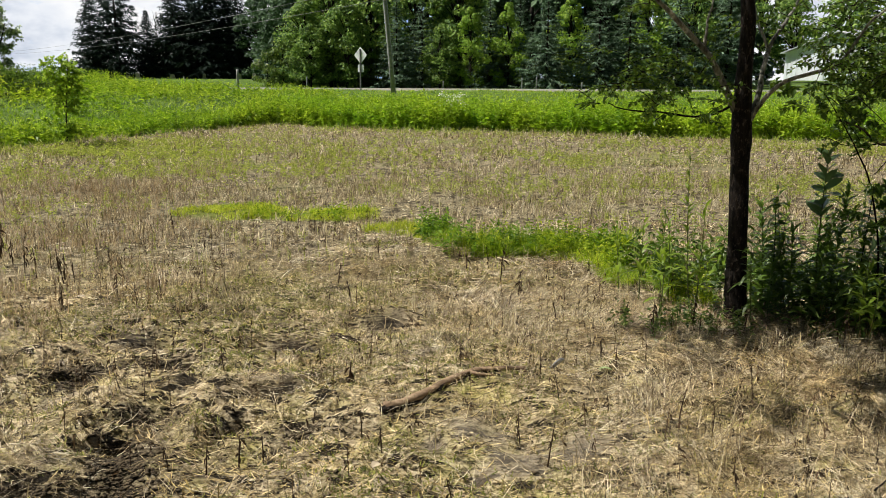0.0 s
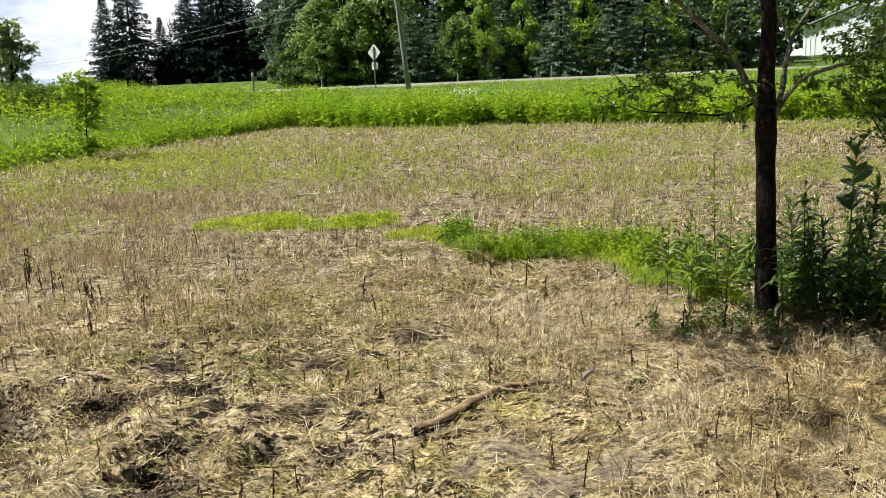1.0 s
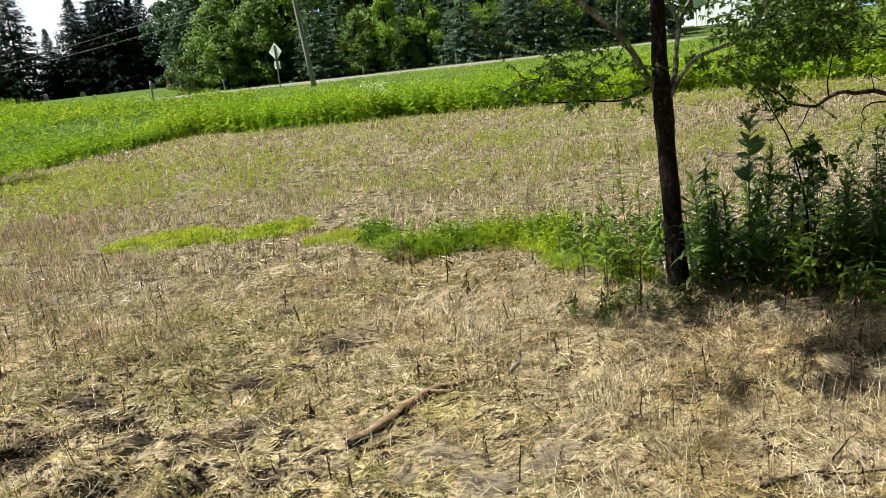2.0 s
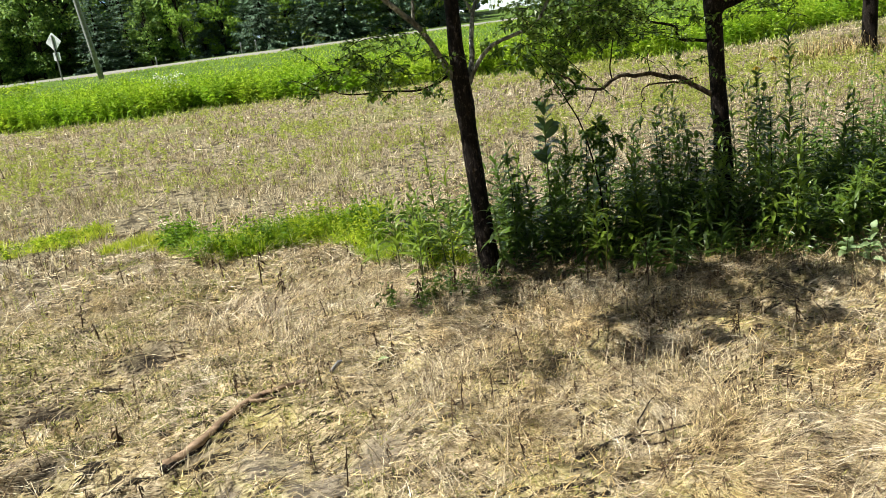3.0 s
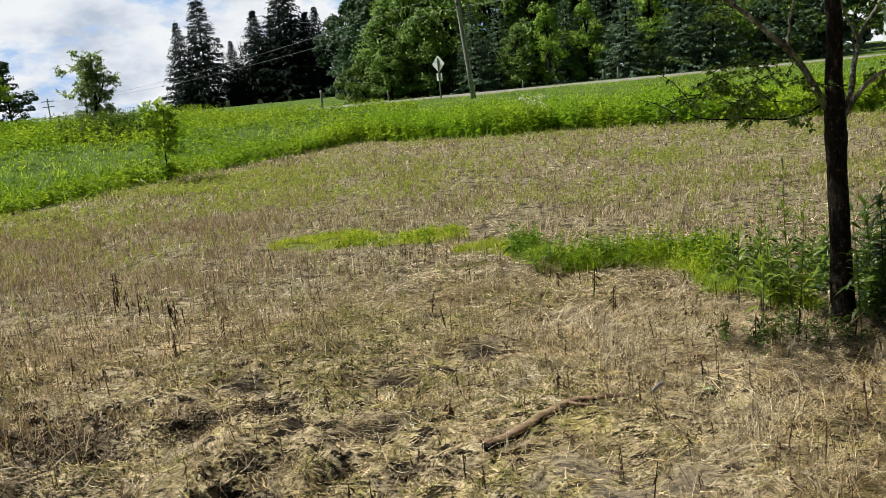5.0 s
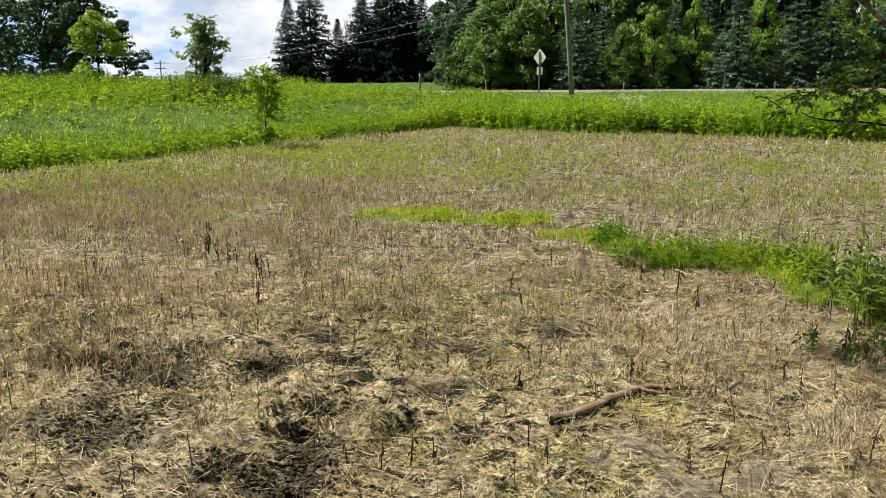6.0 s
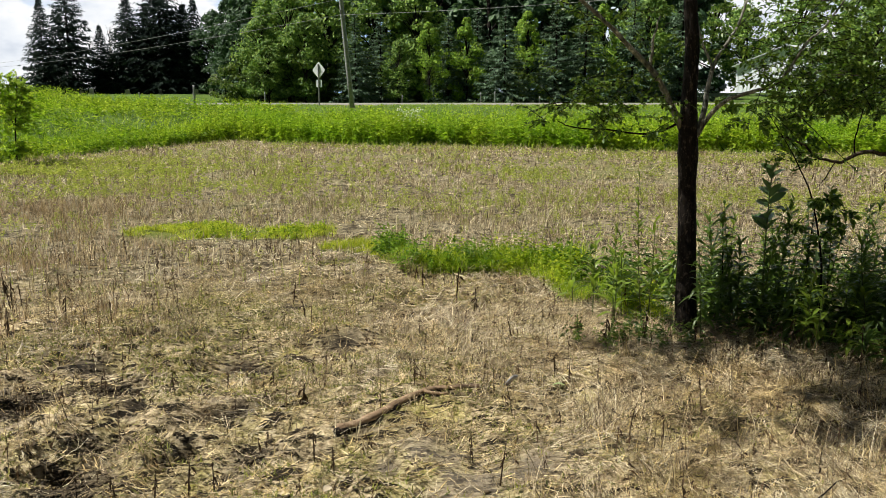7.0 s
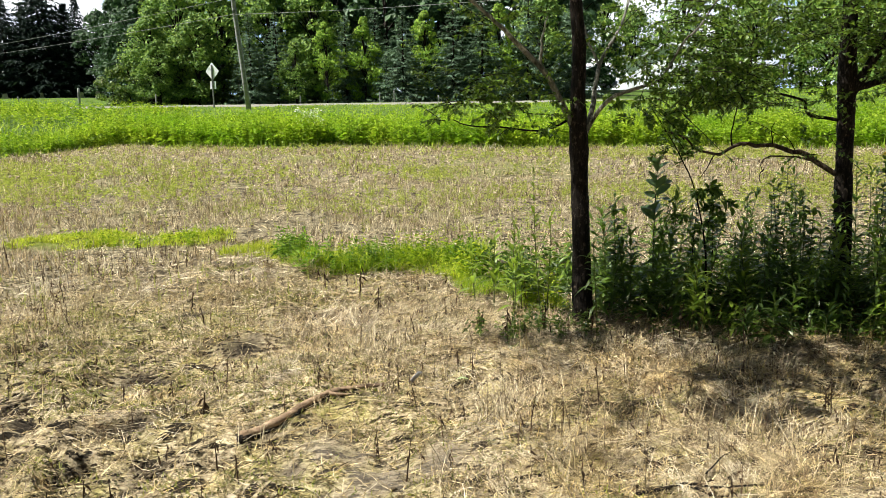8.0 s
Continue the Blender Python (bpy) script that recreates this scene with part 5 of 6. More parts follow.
def far_dry_grass():
    r = np.random.default_rng(27)
    n = 500
    x, y = r.normal(12.1, 0.7, n), r.normal(12.1, 0.5, n)
    v, f = blades(on_ground(x, y), r.uniform(0, 6.28, n), r.uniform(0.2, 0.5, n), r.uniform(0.008, 0.018, n), r.normal(1.2, 0.3, n), r.normal(-0.4, 0.4, n), 2, 0.2, r)
    tagged(new("tall_dry_grass", mesh_of("tall_dry_grass", v, f, DEBRIS)), "tall brown dry grass round the foot of the field tree", "grass", kind="stuff")


between_sapling()
far_dry_grass()
tree_one()
tree_two()
tree_three()
left_trees()


# ---- roadside things ----
def lean_tube(name, x, y, z0, z1, r0, r1, mat, parent, dx=0.0, sides=12):
    n = 6
    t = np.linspace(0, 1, n)
    p = np.stack([x + dx * t, y + 0 * t, z0 + (z1 - z0) * t], 1)
    v, f = tube(p, np.linspace(r0, r1, n), sides, True, 0.01, 3)
    return part(name, mesh_of(name, v, f, mat, True), parent)


def utility_pole():
    x, y = -2.55, 40.2
    z = float(ground_z(x, y))
    ob = thing("utility_pole", pose(x, y, z), "leaning grey wooden utility pole beside the road", "pole")
    lean_tube("shaft", 0, 0, -0.3, 8.5, 0.125, 0.095, WOODGREY, ob, -0.75)
    for h in (4.6, 5.35):
        bm = bmesh.new()
        box_bm(bm, -0.09 - 0.09 * h, 0.03 - 0.09 * h, -0.22, -0.1, h - 0.08, h + 0.08, 0.01)
        part("insulator", bm_mesh("insulator", bm, STEELPOST), ob)


def far_pole():
    x, y = -79.5, 127.0
    ob = thing("far_utility_pole", pose(x, y, 1.0), "distant dark utility pole with two crossarms", "pole")
    lean_tube("shaft", 0, 0, -0.5, 4.6, 0.11, 0.09, WOODGREY, ob)
    for z, w in ((4.1, 1.15), (3.2, 1.05)):
        bm = bmesh.new()
        box_bm(bm, -w, w, -0.07, 0.07, z - 0.07, z + 0.07, 0.01)
        part("crossarm", bm_mesh("crossarm", bm, WOODGREY), ob)


def wires():
    for z0, z1, name in ((5.35, 5.1, "lower"), (6.1, 5.1, "upper")):
        for a, b, sag in (((-3.05, 40.1, z0), (-79.5, 127, z1), 1.1), ((-3.05, 40.1, z0), (31, 1, z0 + 0.1), 0.7)):
            if name == "upper" and b[0] > 0:
                continue
            a, b = np.array(a), np.array(b)
            t = np.linspace(0, 1, 50)
            p = a + (b - a) * t[:, None]
            p[:, 2] -= sag * 4 * t * (1 - t)
            v, f = tube(p, np.full(50, 0.010), 5, False)
            tagged(new("overhead_wire", mesh_of("overhead_wire", v, f, WIRE, True)), "thin grey overhead wire strung from the pole", "wire", "overhead wires")


def road_sign():
    x, y = -4.55, 43.7
    z = float(ground_z(x, y))
    ob = thing("road_sign", pose(x, y, z, 0, 0, -35), "diamond road sign seen from its bare metal back", "sign")
    bm = bmesh.new()
    box_bm(bm, -0.035, 0.035, -0.07, -0.02, -0.2, 2.2, 0.005)
    part("post", bm_mesh("post", bm, STEELPOST), ob)
    bm = bmesh.new()
    r = 0.46
    vs = [bm.verts.new(p) for p in ((0, -0.012, 1.78 - z + 1.03 - r), (r, -0.012, 1.78 - z + 1.03), (0, -0.012, 1.78 - z + 1.03 + r), (-r, -0.012, 1.78 - z + 1.03))]
    bm.faces.new(vs)
    bmesh.ops.bevel(bm, geom=vs, offset=0.035, segments=3, affect="VERTICES")
    ext = bmesh.ops.extrude_face_region(bm, geom=list(bm.faces))
    bmesh.ops.translate(bm, verts=[e for e in ext["geom"] if isinstance(e, bmesh.types.BMVert)], vec=(0, -0.006, 0))
    part("diamond_plate", bm_mesh("diamond_plate", bm, SIGNBACK), ob)
    bm = bmesh.new()
    box_bm(bm, -0.2, 0.2, -0.018, -0.012, 2.81 - z - 0.9, 2.81 - z - 0.5)
    part("lower_plate", bm_mesh("lower_plate", bm, SIGNBACK), ob)


def fence_posts():
    ob = thing("wooden_post", pose(-11.3, 43.8, float(ground_z(-11.3, 43.8))), "pale weathered post standing in the weeds", "post")
    lean_tube("shaft", 0, 0, -0.2, 1.1, 0.07, 0.065, WOODGREY, ob, 0.03)
    for x, h in ((-9.0, 0.95), (-0.1, 0.7), (5.05, 0.9), (6.0, 0.95), (8.95, 0.6), (-13.5, 0.7), (-17, 0.7)):
        z = float(ground_z(x, 52.4))
        ob = thing("fence_post", pose(x, 52.4, z), "thin grey fence post beyond the road", "post", "fence posts beyond the road")
        lean_tube("shaft", 0, 0, -0.2, h * 0.8, 0.038, 0.034, WOODGREY, ob, random.uniform(-0.03, 0.03))


def gravestones():
    for x, y, w, h in ((-32.2, 84.5, 0.5, 0.8), (-28.9, 85.5, 0.6, 0.65), (-20.0, 84.5, 0.45, 0.9), (-21.4, 84, 0.5, 0.7), (-33.6, 85.5, 0.4, 1.0), (-25.8, 86.5, 0.4, 0.7), (-36.2, 85, 0.5, 0.8)):
        w, h = w * 0.8, h * 0.8
        ob = thing("gravestone", pose(x, y, float(ground_z(x, y)), 0, 0, random.uniform(-15, 15)), "weathered pale gravestone on the mown hill", "gravestone", "gravestones on the hill")
        bm = bmesh.new()
        box_bm(bm, -w / 2 - 0.08, w / 2 + 0.08, -0.16, 0.16, -0.1, 0.14, 0.01)
        part("base", bm_mesh("base", bm, STONE), ob)
        bm = bmesh.new()
        pts = [(-w / 2, 0.14), (w / 2, 0.14), (w / 2, h - w * 0.3)] + [(w / 2 * math.cos(a), h - w * 0.3 + w * 0.3 * math.sin(a)) for a in np.linspace(0.2, math.pi - 0.2, 7)] + [(-w / 2, h - w * 0.3)]
        f = bm.faces.new([bm.verts.new((px, -0.07, pz)) for px, pz in pts])
        ext = bmesh.ops.extrude_face_region(bm, geom=[f])
        bmesh.ops.translate(bm, verts=[e for e in ext["geom"] if isinstance(e, bmesh.types.BMVert)], vec=(0, 0.14, 0))
        part("slab", bm_mesh("slab", bm, STONE), ob)


def barn():
    ob = thing("white_barn", pose(40.2, 82.8, float(ground_z(40.2, 82.8)) - 0.1, 0, 0, -45), "white sided barn with a pale metal gable roof", "barn")
    w, d, h, g = 10.6, 14.0, 3.0, 4.9
    bm = bmesh.new()
    pts = [(-w / 2, -0.3), (w / 2, -0.3), (w / 2, h), (0, g), (-w / 2, h)]
    f = bm.faces.new([bm.verts.new((px, 0, pz)) for px, pz in pts])
    ext = bmesh.ops.extrude_face_region(bm, geom=[f])
    bmesh.ops.translate(bm, verts=[e for e in ext["geom"] if isinstance(e, bmesh.types.BMVert)], vec=(0, d, 0))
    part("wall", bm_mesh("wall", bm, WHITEBOARD), ob)
    for s in (-1, 1):
        bm = bmesh.new()
        vs = [bm.verts.new(p) for p in ((0, -0.4, g + 0.12), (s * (w / 2 + 0.4), -0.4, h - 0.08), (s * (w / 2 + 0.4), d + 0.4, h - 0.08), (0, d + 0.4, g + 0.12))]
        f = bm.faces.new(vs)
        ext = bmesh.ops.extrude_face_region(bm, geom=[f])
        bmesh.ops.translate(bm, verts=[e for e in ext["geom"] if isinstance(e, bmesh.types.BMVert)], vec=(0, 0, 0.1))
        part("roof", bm_mesh("roof", bm, ROOFMETAL), ob)
    bm = bmesh.new()
    box_bm(bm, -3.6, -1.2, -0.06, 0.0, -0.1, 2.6)
    part("door", bm_mesh("door", bm, WHITEBOARD), ob)
    for i in range(22):
        bm = bmesh.new()
        px = -w / 2 + (i + 0.5) * w / 22
        top = h + (g - h) * (1 - abs(px) / (w / 2)) - 0.1
        box_bm(bm, px - 0.03, px + 0.03, -0.04, 0.0, 0, top)
        part("batten", bm_mesh("batten", bm, WHITEBOARD), ob)


utility_pole()
far_pole()
wires()
road_sign()
fence_posts()
gravestones()
barn()


# ---- plants beside the trees ----
def leaf_mesh(name, L, W, droop, fold, mat, widest=0.42, n=5):
    """One leaf along +Y: folded along its rib, drooping to the tip."""
    t = np.linspace(0, 1, n + 1)
    prof = np.where(t < widest, np.sin(t / widest * math.pi / 2) ** 0.8, np.cos((t - widest) / (1 - widest) * math.pi / 2) ** 0.9) * W / 2
    prof[0] = W * 0.05
    z = -droop * L * t ** 2 + 0.06 * L * np.sin(t * 3)
    rib = np.stack([0 * t, L * t, z], 1)
    a = np.stack([prof, L * t, z + prof * fold], 1)
    b = np.stack([-prof, L * t, z + prof * fold], 1)
    v = np.concatenate([rib, a, b])
    k = n + 1
    f = np.array([(i, k + i, k + i + 1, i + 1) for i in range(n)] + [(2 * k + i, i, i + 1, 2 * k + i + 1) for i in range(n)])
    return mesh_of(name, v, f, mat, True)


def leafy_plant(name, x, y, height, count, leaf_meshes, label, group, seed, lean=4.0, start=0.2, pitch=20, taper=0.4, spiral=137.5, stem_r=0.005, pairs=False, stem_mat=None, top_tuft=True, turn=None, roll=0.0, cross=False):
    """A single stem with leaves set round it, each leaf a part."""
    rng = random.Random(seed)
    ob = thing(name, pose(x, y, float(ground_z(x, y)), rng.uniform(-lean, lean), rng.uniform(-lean, lean), rng.uniform(0, 360) if turn is None else turn), label, "plant", group)
    bend = rng.uniform(-0.05, 0.05) * height
    n = 9
    t = np.linspace(0, 1, n)
    line = np.stack([bend * t * t, bend * 0.6 * np.sin(t * 3), height * t - 0.03 * (t < 0.01)], 1)
    v, f = tube(line, stem_r * (1 - 0.7 * t), 6, False)
    part("stem", mesh_of("stem", v, f, stem_mat or STEM, True), ob)
    for i in range(count):
        u = start + (1 - start) * ((i // 2 if pairs else i) + 0.5) / (count / 2 if pairs else count)
        u = min(1, u + rng.uniform(-0.01, 0.01))
        p = [float(np.interp(u, t, line[:, j])) for j in range(3)]
        a = (i // 2 * 90 + i % 2 * 180 + rng.uniform(-16, 16)) if cross else (i // 2 * 70 % 110 + (i % 2) * 180 + rng.uniform(-38, 38)) if pairs else i * spiral + rng.uniform(-40, 40)
        up = rng.gauss(pitch, 16) + (35 if u > 0.93 and top_tuft else 0)
        s = (1 - taper * max(0, u - 0.4) / 0.6) * rng.uniform(0.8, 1.15)
        leaf = part("leaf", rng.choice(leaf_meshes), ob)
        leaf.matrix_local = pose(*p, 0, 0, a) @ pose(0, 0, 0, up, rng.uniform(-15, 15) + roll * rng.choice((-1, 1)), 0) @ Matrix.Diagonal((s, s, s, 1))
    return ob


# same narrow weed leaf twice: dark tone for shade, lighter tone for sun
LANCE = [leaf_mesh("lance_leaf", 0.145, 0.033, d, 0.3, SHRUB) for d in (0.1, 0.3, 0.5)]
LANCE_LIGHT = [leaf_mesh("lance_leaf", 0.15, 0.033, d, 0.3, FRESH_LIT) for d in (0.1, 0.35, 0.55)]
OVAL = [leaf_mesh("oval_leaf", 0.155, 0.088, d, 0.22, MILKLEAF, 0.5) for d in (-0.15, 0.05, 0.25)]
LANCE_SMALL = [leaf_mesh("small_leaf", 0.04, 0.01, d, 0.3, GREEN) for d in (0.1, 0.4)]
BROAD = [leaf_mesh("broad_leaf", 0.085, 0.055, d, 0.2, PALELEAF, 0.4) for d in (0.2, 0.4)]
OVATE = [leaf_mesh("ovate_leaf", 0.085, 0.052, d, 0.15, SHRUB, 0.4) for d in (0.1, 0.3)]


def thicket_plants():
    rng = random.Random(9)
    group = "tall weeds under the trees"
    dark = "tall dark green weed with narrow leaves, toned for shade beneath the trees"
    light = "fresh green weed with narrow leaves, toned as lit by the sun"
    # by the first trunk
    for i, (x, y, h, n) in enumerate(((1.64, 5.20, 1.06, 46), (1.50, 5.42, 0.66, 30), (1.38, 5.55, 0.58, 26), (1.58, 5.5, 0.62, 28), (1.72, 5.32, 0.72, 30), (1.28, 5.75, 0.45, 20), (1.45, 5.22, 0.40, 18))):
        leafy_plant("goldenrod", x, y, h, int(n * 0.8), LANCE_LIGHT, light, group, 500 + i, pitch=40, taper=0.72 if h > 1 else 0.4)
    leafy_plant("goldenrod", 1.98, 4.98, 0.58, 26, LANCE, dark, group, 520, lean=3, pitch=10)
    # between and around the trunks
    for i in range(96):
        x = 2.12 + rng.random() * 2.9
        front = max(5.45 - 0.62 * (x - 1.5), float(np.interp(x, [3.3, 3.9], [4.35, 3.98])))
        y = front + rng.uniform(0.1, 0.55) + (0.55 if i >= 50 else 0)
        if math.hypot(x - 3.91, y - 5.1) < 0.14 or math.hypot(x - 1.94, y - 5.15) < 0.14:
            y += 0.25
        h = rng.uniform(0.4, 0.95) * (1 if x < 4.1 else 0.55)
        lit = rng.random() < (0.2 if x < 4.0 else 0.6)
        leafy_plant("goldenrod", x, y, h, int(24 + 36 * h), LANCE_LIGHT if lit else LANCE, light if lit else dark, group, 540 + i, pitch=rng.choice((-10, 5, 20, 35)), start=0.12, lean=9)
    for i, (x, y, h, n) in enumerate(((4.24, 4.82, 1.36, 74), (4.05, 4.95, 1.05, 40), (4.42, 4.8, 0.95, 36), (4.12, 5.2, 1.1, 40), (3.55, 5.25, 1.06, 44), (3.45, 5.15, 0.98, 40), (3.68, 5.3, 1.02, 40))):
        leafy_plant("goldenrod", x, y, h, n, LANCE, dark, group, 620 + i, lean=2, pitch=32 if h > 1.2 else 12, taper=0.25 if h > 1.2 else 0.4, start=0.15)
    for i, (x, y, h) in enumerate(((3.42, 4.62, 0.58), (3.60, 4.6, 0.55), (3.28, 4.55, 0.48), (3.82, 4.5, 0.5), (2.55, 4.72, 0.46))):
        leafy_plant("goldenrod", x, y, h, 30, LANCE_LIGHT, light, group, 780 + i, lean=5, pitch=28, start=0.3)
    for i in range(22):
        x, y = rng.uniform(4.4, 6.2), rng.uniform(4.6, 5.9)
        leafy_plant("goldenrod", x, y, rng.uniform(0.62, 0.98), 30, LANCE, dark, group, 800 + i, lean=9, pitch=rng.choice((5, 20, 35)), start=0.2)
    leafy_plant("milkweed", 2.45, 5.1, 1.12, 22, OVAL, "broad-leaved milkweed standing above the weeds", "", 700, lean=1.5, start=0.62, pitch=30, taper=0.25, stem_r=0.008, pairs=True, turn=20, top_tuft=True, roll=10.0, cross=True)
    leafy_plant("milkweed", 2.62, 4.85, 0.6, 10, OVAL, "low broad-leaved milkweed among the weeds", "", 701, lean=3, start=0.3, pitch=15, taper=0.4, stem_r=0.007, pairs=True)
    for i, (x, y, h) in enumerate(((2.86, 5.05, 0.95), (2.84, 5.12, 0.8), (2.72, 5.12, 0.86), (4.10, 5.0, 1.15), (2.2, 5.25, 0.75), (4.7, 4.7, 0.7), (3.36, 5.1, 0.84), (3.46, 5.15, 0.93), (3.56, 5.0, 0.92), (3.70, 4.95, 0.87), (3.52, 4.9, 0.72), (4.18, 5.08, 1.06), (4.28, 5.0, 0.95))):
        leafy_plant("broadleaf_shoot", x, y, h, 40, OVATE, "shrubby shoot with dark rounded leaves", group, 720 + i, lean=4, start=0.38, pitch=8, taper=0.3, stem_mat=BARK)
    for i in range(12):
        x, y = rng.uniform(2.2, 4.4), rng.uniform(4.2, 4.6)
        leafy_plant("goldenrod", x, y + 0.1 * (x < 2.5), rng.uniform(0.15, 0.5), 18, LANCE_LIGHT if i % 3 == 0 else LANCE, light if i % 3 == 0 else dark, group, 650 + i, pitch=rng.choice((0, 20, 35)), start=0.2, lean=9)
    for i, (x, y, h) in enumerate(((3.95, 3.75, 0.18), (4.1, 3.9, 0.2), (3.85, 3.85, 0.15))):
        leafy_plant("broad_leaved_weed", x, y, h, 10, BROAD, "pale broad-leaved weed at the thicket's edge", group, 690 + i, lean=5, start=0.25, pitch=25, taper=0.3, stem_r=0.006)
    # yellow flower heads
    for i, (x, y, h) in enumerate(((4.10, 4.95, 1.17), (4.18, 4.87, 1.19))):
        ob = leafy_plant("yellow_coneflower", x, y, h, 8, LANCE, "tall thin stalk with a drooping yellow flower", "yellow flowers", 760 + i, lean=0, start=0.1, stem_r=0.003)
        pm = leaf_mesh("petal", 0.035, 0.014, 0.7, 0.1, YELLOWPETAL)
        for j in range(9):
            p = part("petal", pm, ob)
            p.matrix_local = pose(0, 0, h, 0, 0, j * 40) @ pose(0, 0.004, 0, -10)
    # dense low growth at the foot
    r = np.random.default_rng(15)
    x = r.uniform(1.3, 7.5, 1500)
    y = r.uniform(4.0, 7.0, 1500)
    x, y = keep(r, thicket(x, y), x, y)
    h = (0.12 + 0.35 * vnoise(x * 2, y * 2, 7)) * r.uniform(0.6, 1.1, len(x))
    weeds(r, x, y, h, 0.10, 11, SHRUB, "undergrowth", "dark dense low growth beneath the trees", 0.006)
    q = r.normal(0, 1, (64, 2)) * [0.24, 0.14] + [1.5, 4.78]
    weeds(r, q[:, 0], q[:, 1], r.uniform(0.06, 0.18, 64), 0.055, 9, SHRUB, "low_dark_weeds", "low dark green weeds at the foot of the tree", 0.004)
    x = r.uniform(2.0, 6.0, 900)
    y = np.maximum(5.5 - 0.62 * (x - 1.5), np.interp(x, [3.3, 3.9], [4.32, 3.95])) + r.normal(0.0, 0.12, 900)
    h = 0.06 + 0.22 * r.random(900) ** 2
    x, y, h = x[:170], y[:170], h[:170]
    weeds(r, x, y, h, 0.07, 8, SHRUB, "sunlit_undergrowth", "sunlit green shoots along the thicket's edge", 0.004)

    pm = leaf_mesh("petal", 0.022, 0.016, 0.25, 0.15, YELLOWPETAL)
    for i, (x, y, h) in enumerate(((1.24, 2.26, 0.12), (1.35, 2.19, 0.12), (1.42, 2.17, 0.10))):
        ob = leafy_plant("yellow_wildflower", x, y, h, 5, LANCE_SMALL, "small yellow wildflower growing in the straw", "small yellow flowers", 770 + i, lean=3, start=0.05, stem_r=0.002)
        for j in range(6):
            p = part("petal", pm, ob)
            p.matrix_local = pose(0, 0, h, 0, 0, j * 60) @ pose(0, 0.002, 0, 25)


thicket_plants()


# ---- dead weeds, log and litter on the near soil ----
def dead_weed(x, y, h, seed, thick=1.0):
    rng = random.Random(seed)
    ob = thing("dead_weed", pose(x, y, float(ground_z(x, y)), rng.uniform(-7, 7), rng.uniform(-7, 7), rng.uniform(0, 360)), "dark shrivelled dead weed standing in the straw", "plant", "dead weeds")
    n = 6
    t = np.linspace(0, 1, n)
    line = np.stack([rng.uniform(-0.1, 0.1) * h * t * t, rng.uniform(-0.08, 0.08) * h * t, h * t - 0.02 * (t < 0.01)], 1)
    v, f = tube(line, 0.004 * thick * (1 - 0.6 * t), 5, False)
    part("stalk", mesh_of("stalk", v, f, DEAD, True), ob)
    r = np.random.default_rng(seed)
    m = int(4 + 18 * h)
    u = r.uniform(0.35, 1.0, m)
    base = np.stack([np.interp(u, t, line[:, j]) for j in range(3)], 1)
    a = r.uniform(0, 6.28, m)
    e = r.normal(-1.05, 0.35, m)
    d = np.stack([np.cos(e) * np.cos(a), np.cos(e) * np.sin(a), np.sin(e)], 1)
    s = r.uniform(0.02, 0.05, m) * (0.6 + h * 1.4) * thick
    v, f = leaves(base, d, s, s * 0.22, 0.6, 0.2, r)
    part("shrivelled_leaves", mesh_of("shrivelled_leaves", v, f, DEAD), ob)
    return ob


def dead_weeds():
    spots = [(-0.54, 3.89, 0.11, 1.8), (0.4, 6.0, 0.28, 1.5), (0.52, 5.75, 0.2, 1.3), (-3.01, 5.95, 0.3, 1.4), (-3.85, 6.6, 0.34, 1.4), (-2.67, 5.2, 0.22, 1.2), (0.38, 2.96, 0.2, 1.0), (-0.41, 3.26, 0.15, 1.0),
             (-1.01, 2.94, 0.14, 1.0), (-0.9, 3.02, 0.16, 1.2), (-0.82, 3.12, 0.14, 1.2), (0.85, 4.25, 0.14, 1.2), (1.13, 4.93, 0.17, 1.6), (-1.01, 4.26, 0.12, 1.2), (-0.74, 4.22, 0.13, 1.2),
             (1.47, 3.62, 0.19, 0.9), (1.01, 3.3, 0.2, 0.8), (1.16, 3.28, 0.16, 0.8), (1.61, 5.5, 0.3, 1.2), (-1.17, 2.96, 0.12, 0.8), (0.68, 4.87, 0.12, 1.0), (0.05, 4.14, 0.1, 1.0), (1.25, 4.65, 0.22, 1.4),
             (-3.3, 6.1, 0.25, 1.2), (-3.5, 6.3, 0.28, 1.2), (-3.05, 6.05, 0.22, 1.4), (-2.95, 6.0, 0.18, 1.2), (-3.8, 6.45, 0.26, 1.4), (-3.7, 6.5, 0.22, 1.2), (-3.9, 6.7, 0.3, 1.2), (-2.7, 5.28, 0.16, 1.2), (-2.45, 5.6, 0.18, 1.2), (-1.9, 6.4, 0.16, 1.0), (-2.2, 6.9, 0.2, 1.0), (1.5, 4.7, 0.2, 1.4), (1.85, 4.75, 0.15, 1.2), (2.3, 4.4, 0.25, 1.0), (2.62, 4.2, 0.3, 1.0)]
    first = [dead_weed(x, y, h, 800 + i, k) for i, (x, y, h, k) in enumerate(spots)]
    rng = random.Random(77)
    for i in range(90):
        d, a = math.sqrt(rng.uniform(2.4 ** 2, 8.5 ** 2)), radians(rng.uniform(-40, 42))
        x, y = d * math.sin(a), d * math.cos(a)
        if thicket(np.array([x]), np.array([y]))[0] > 0.2:
            continue
        ob = copy_thing(rng.choice(first), pose(x, y, float(ground_z(x, y)), rng.uniform(-10, 10), rng.uniform(-10, 10), rng.uniform(0, 360)))
        s = rng.uniform(0.5, 0.85)
        ob.scale = (s, s, s * rng.uniform(0.7, 1.1))


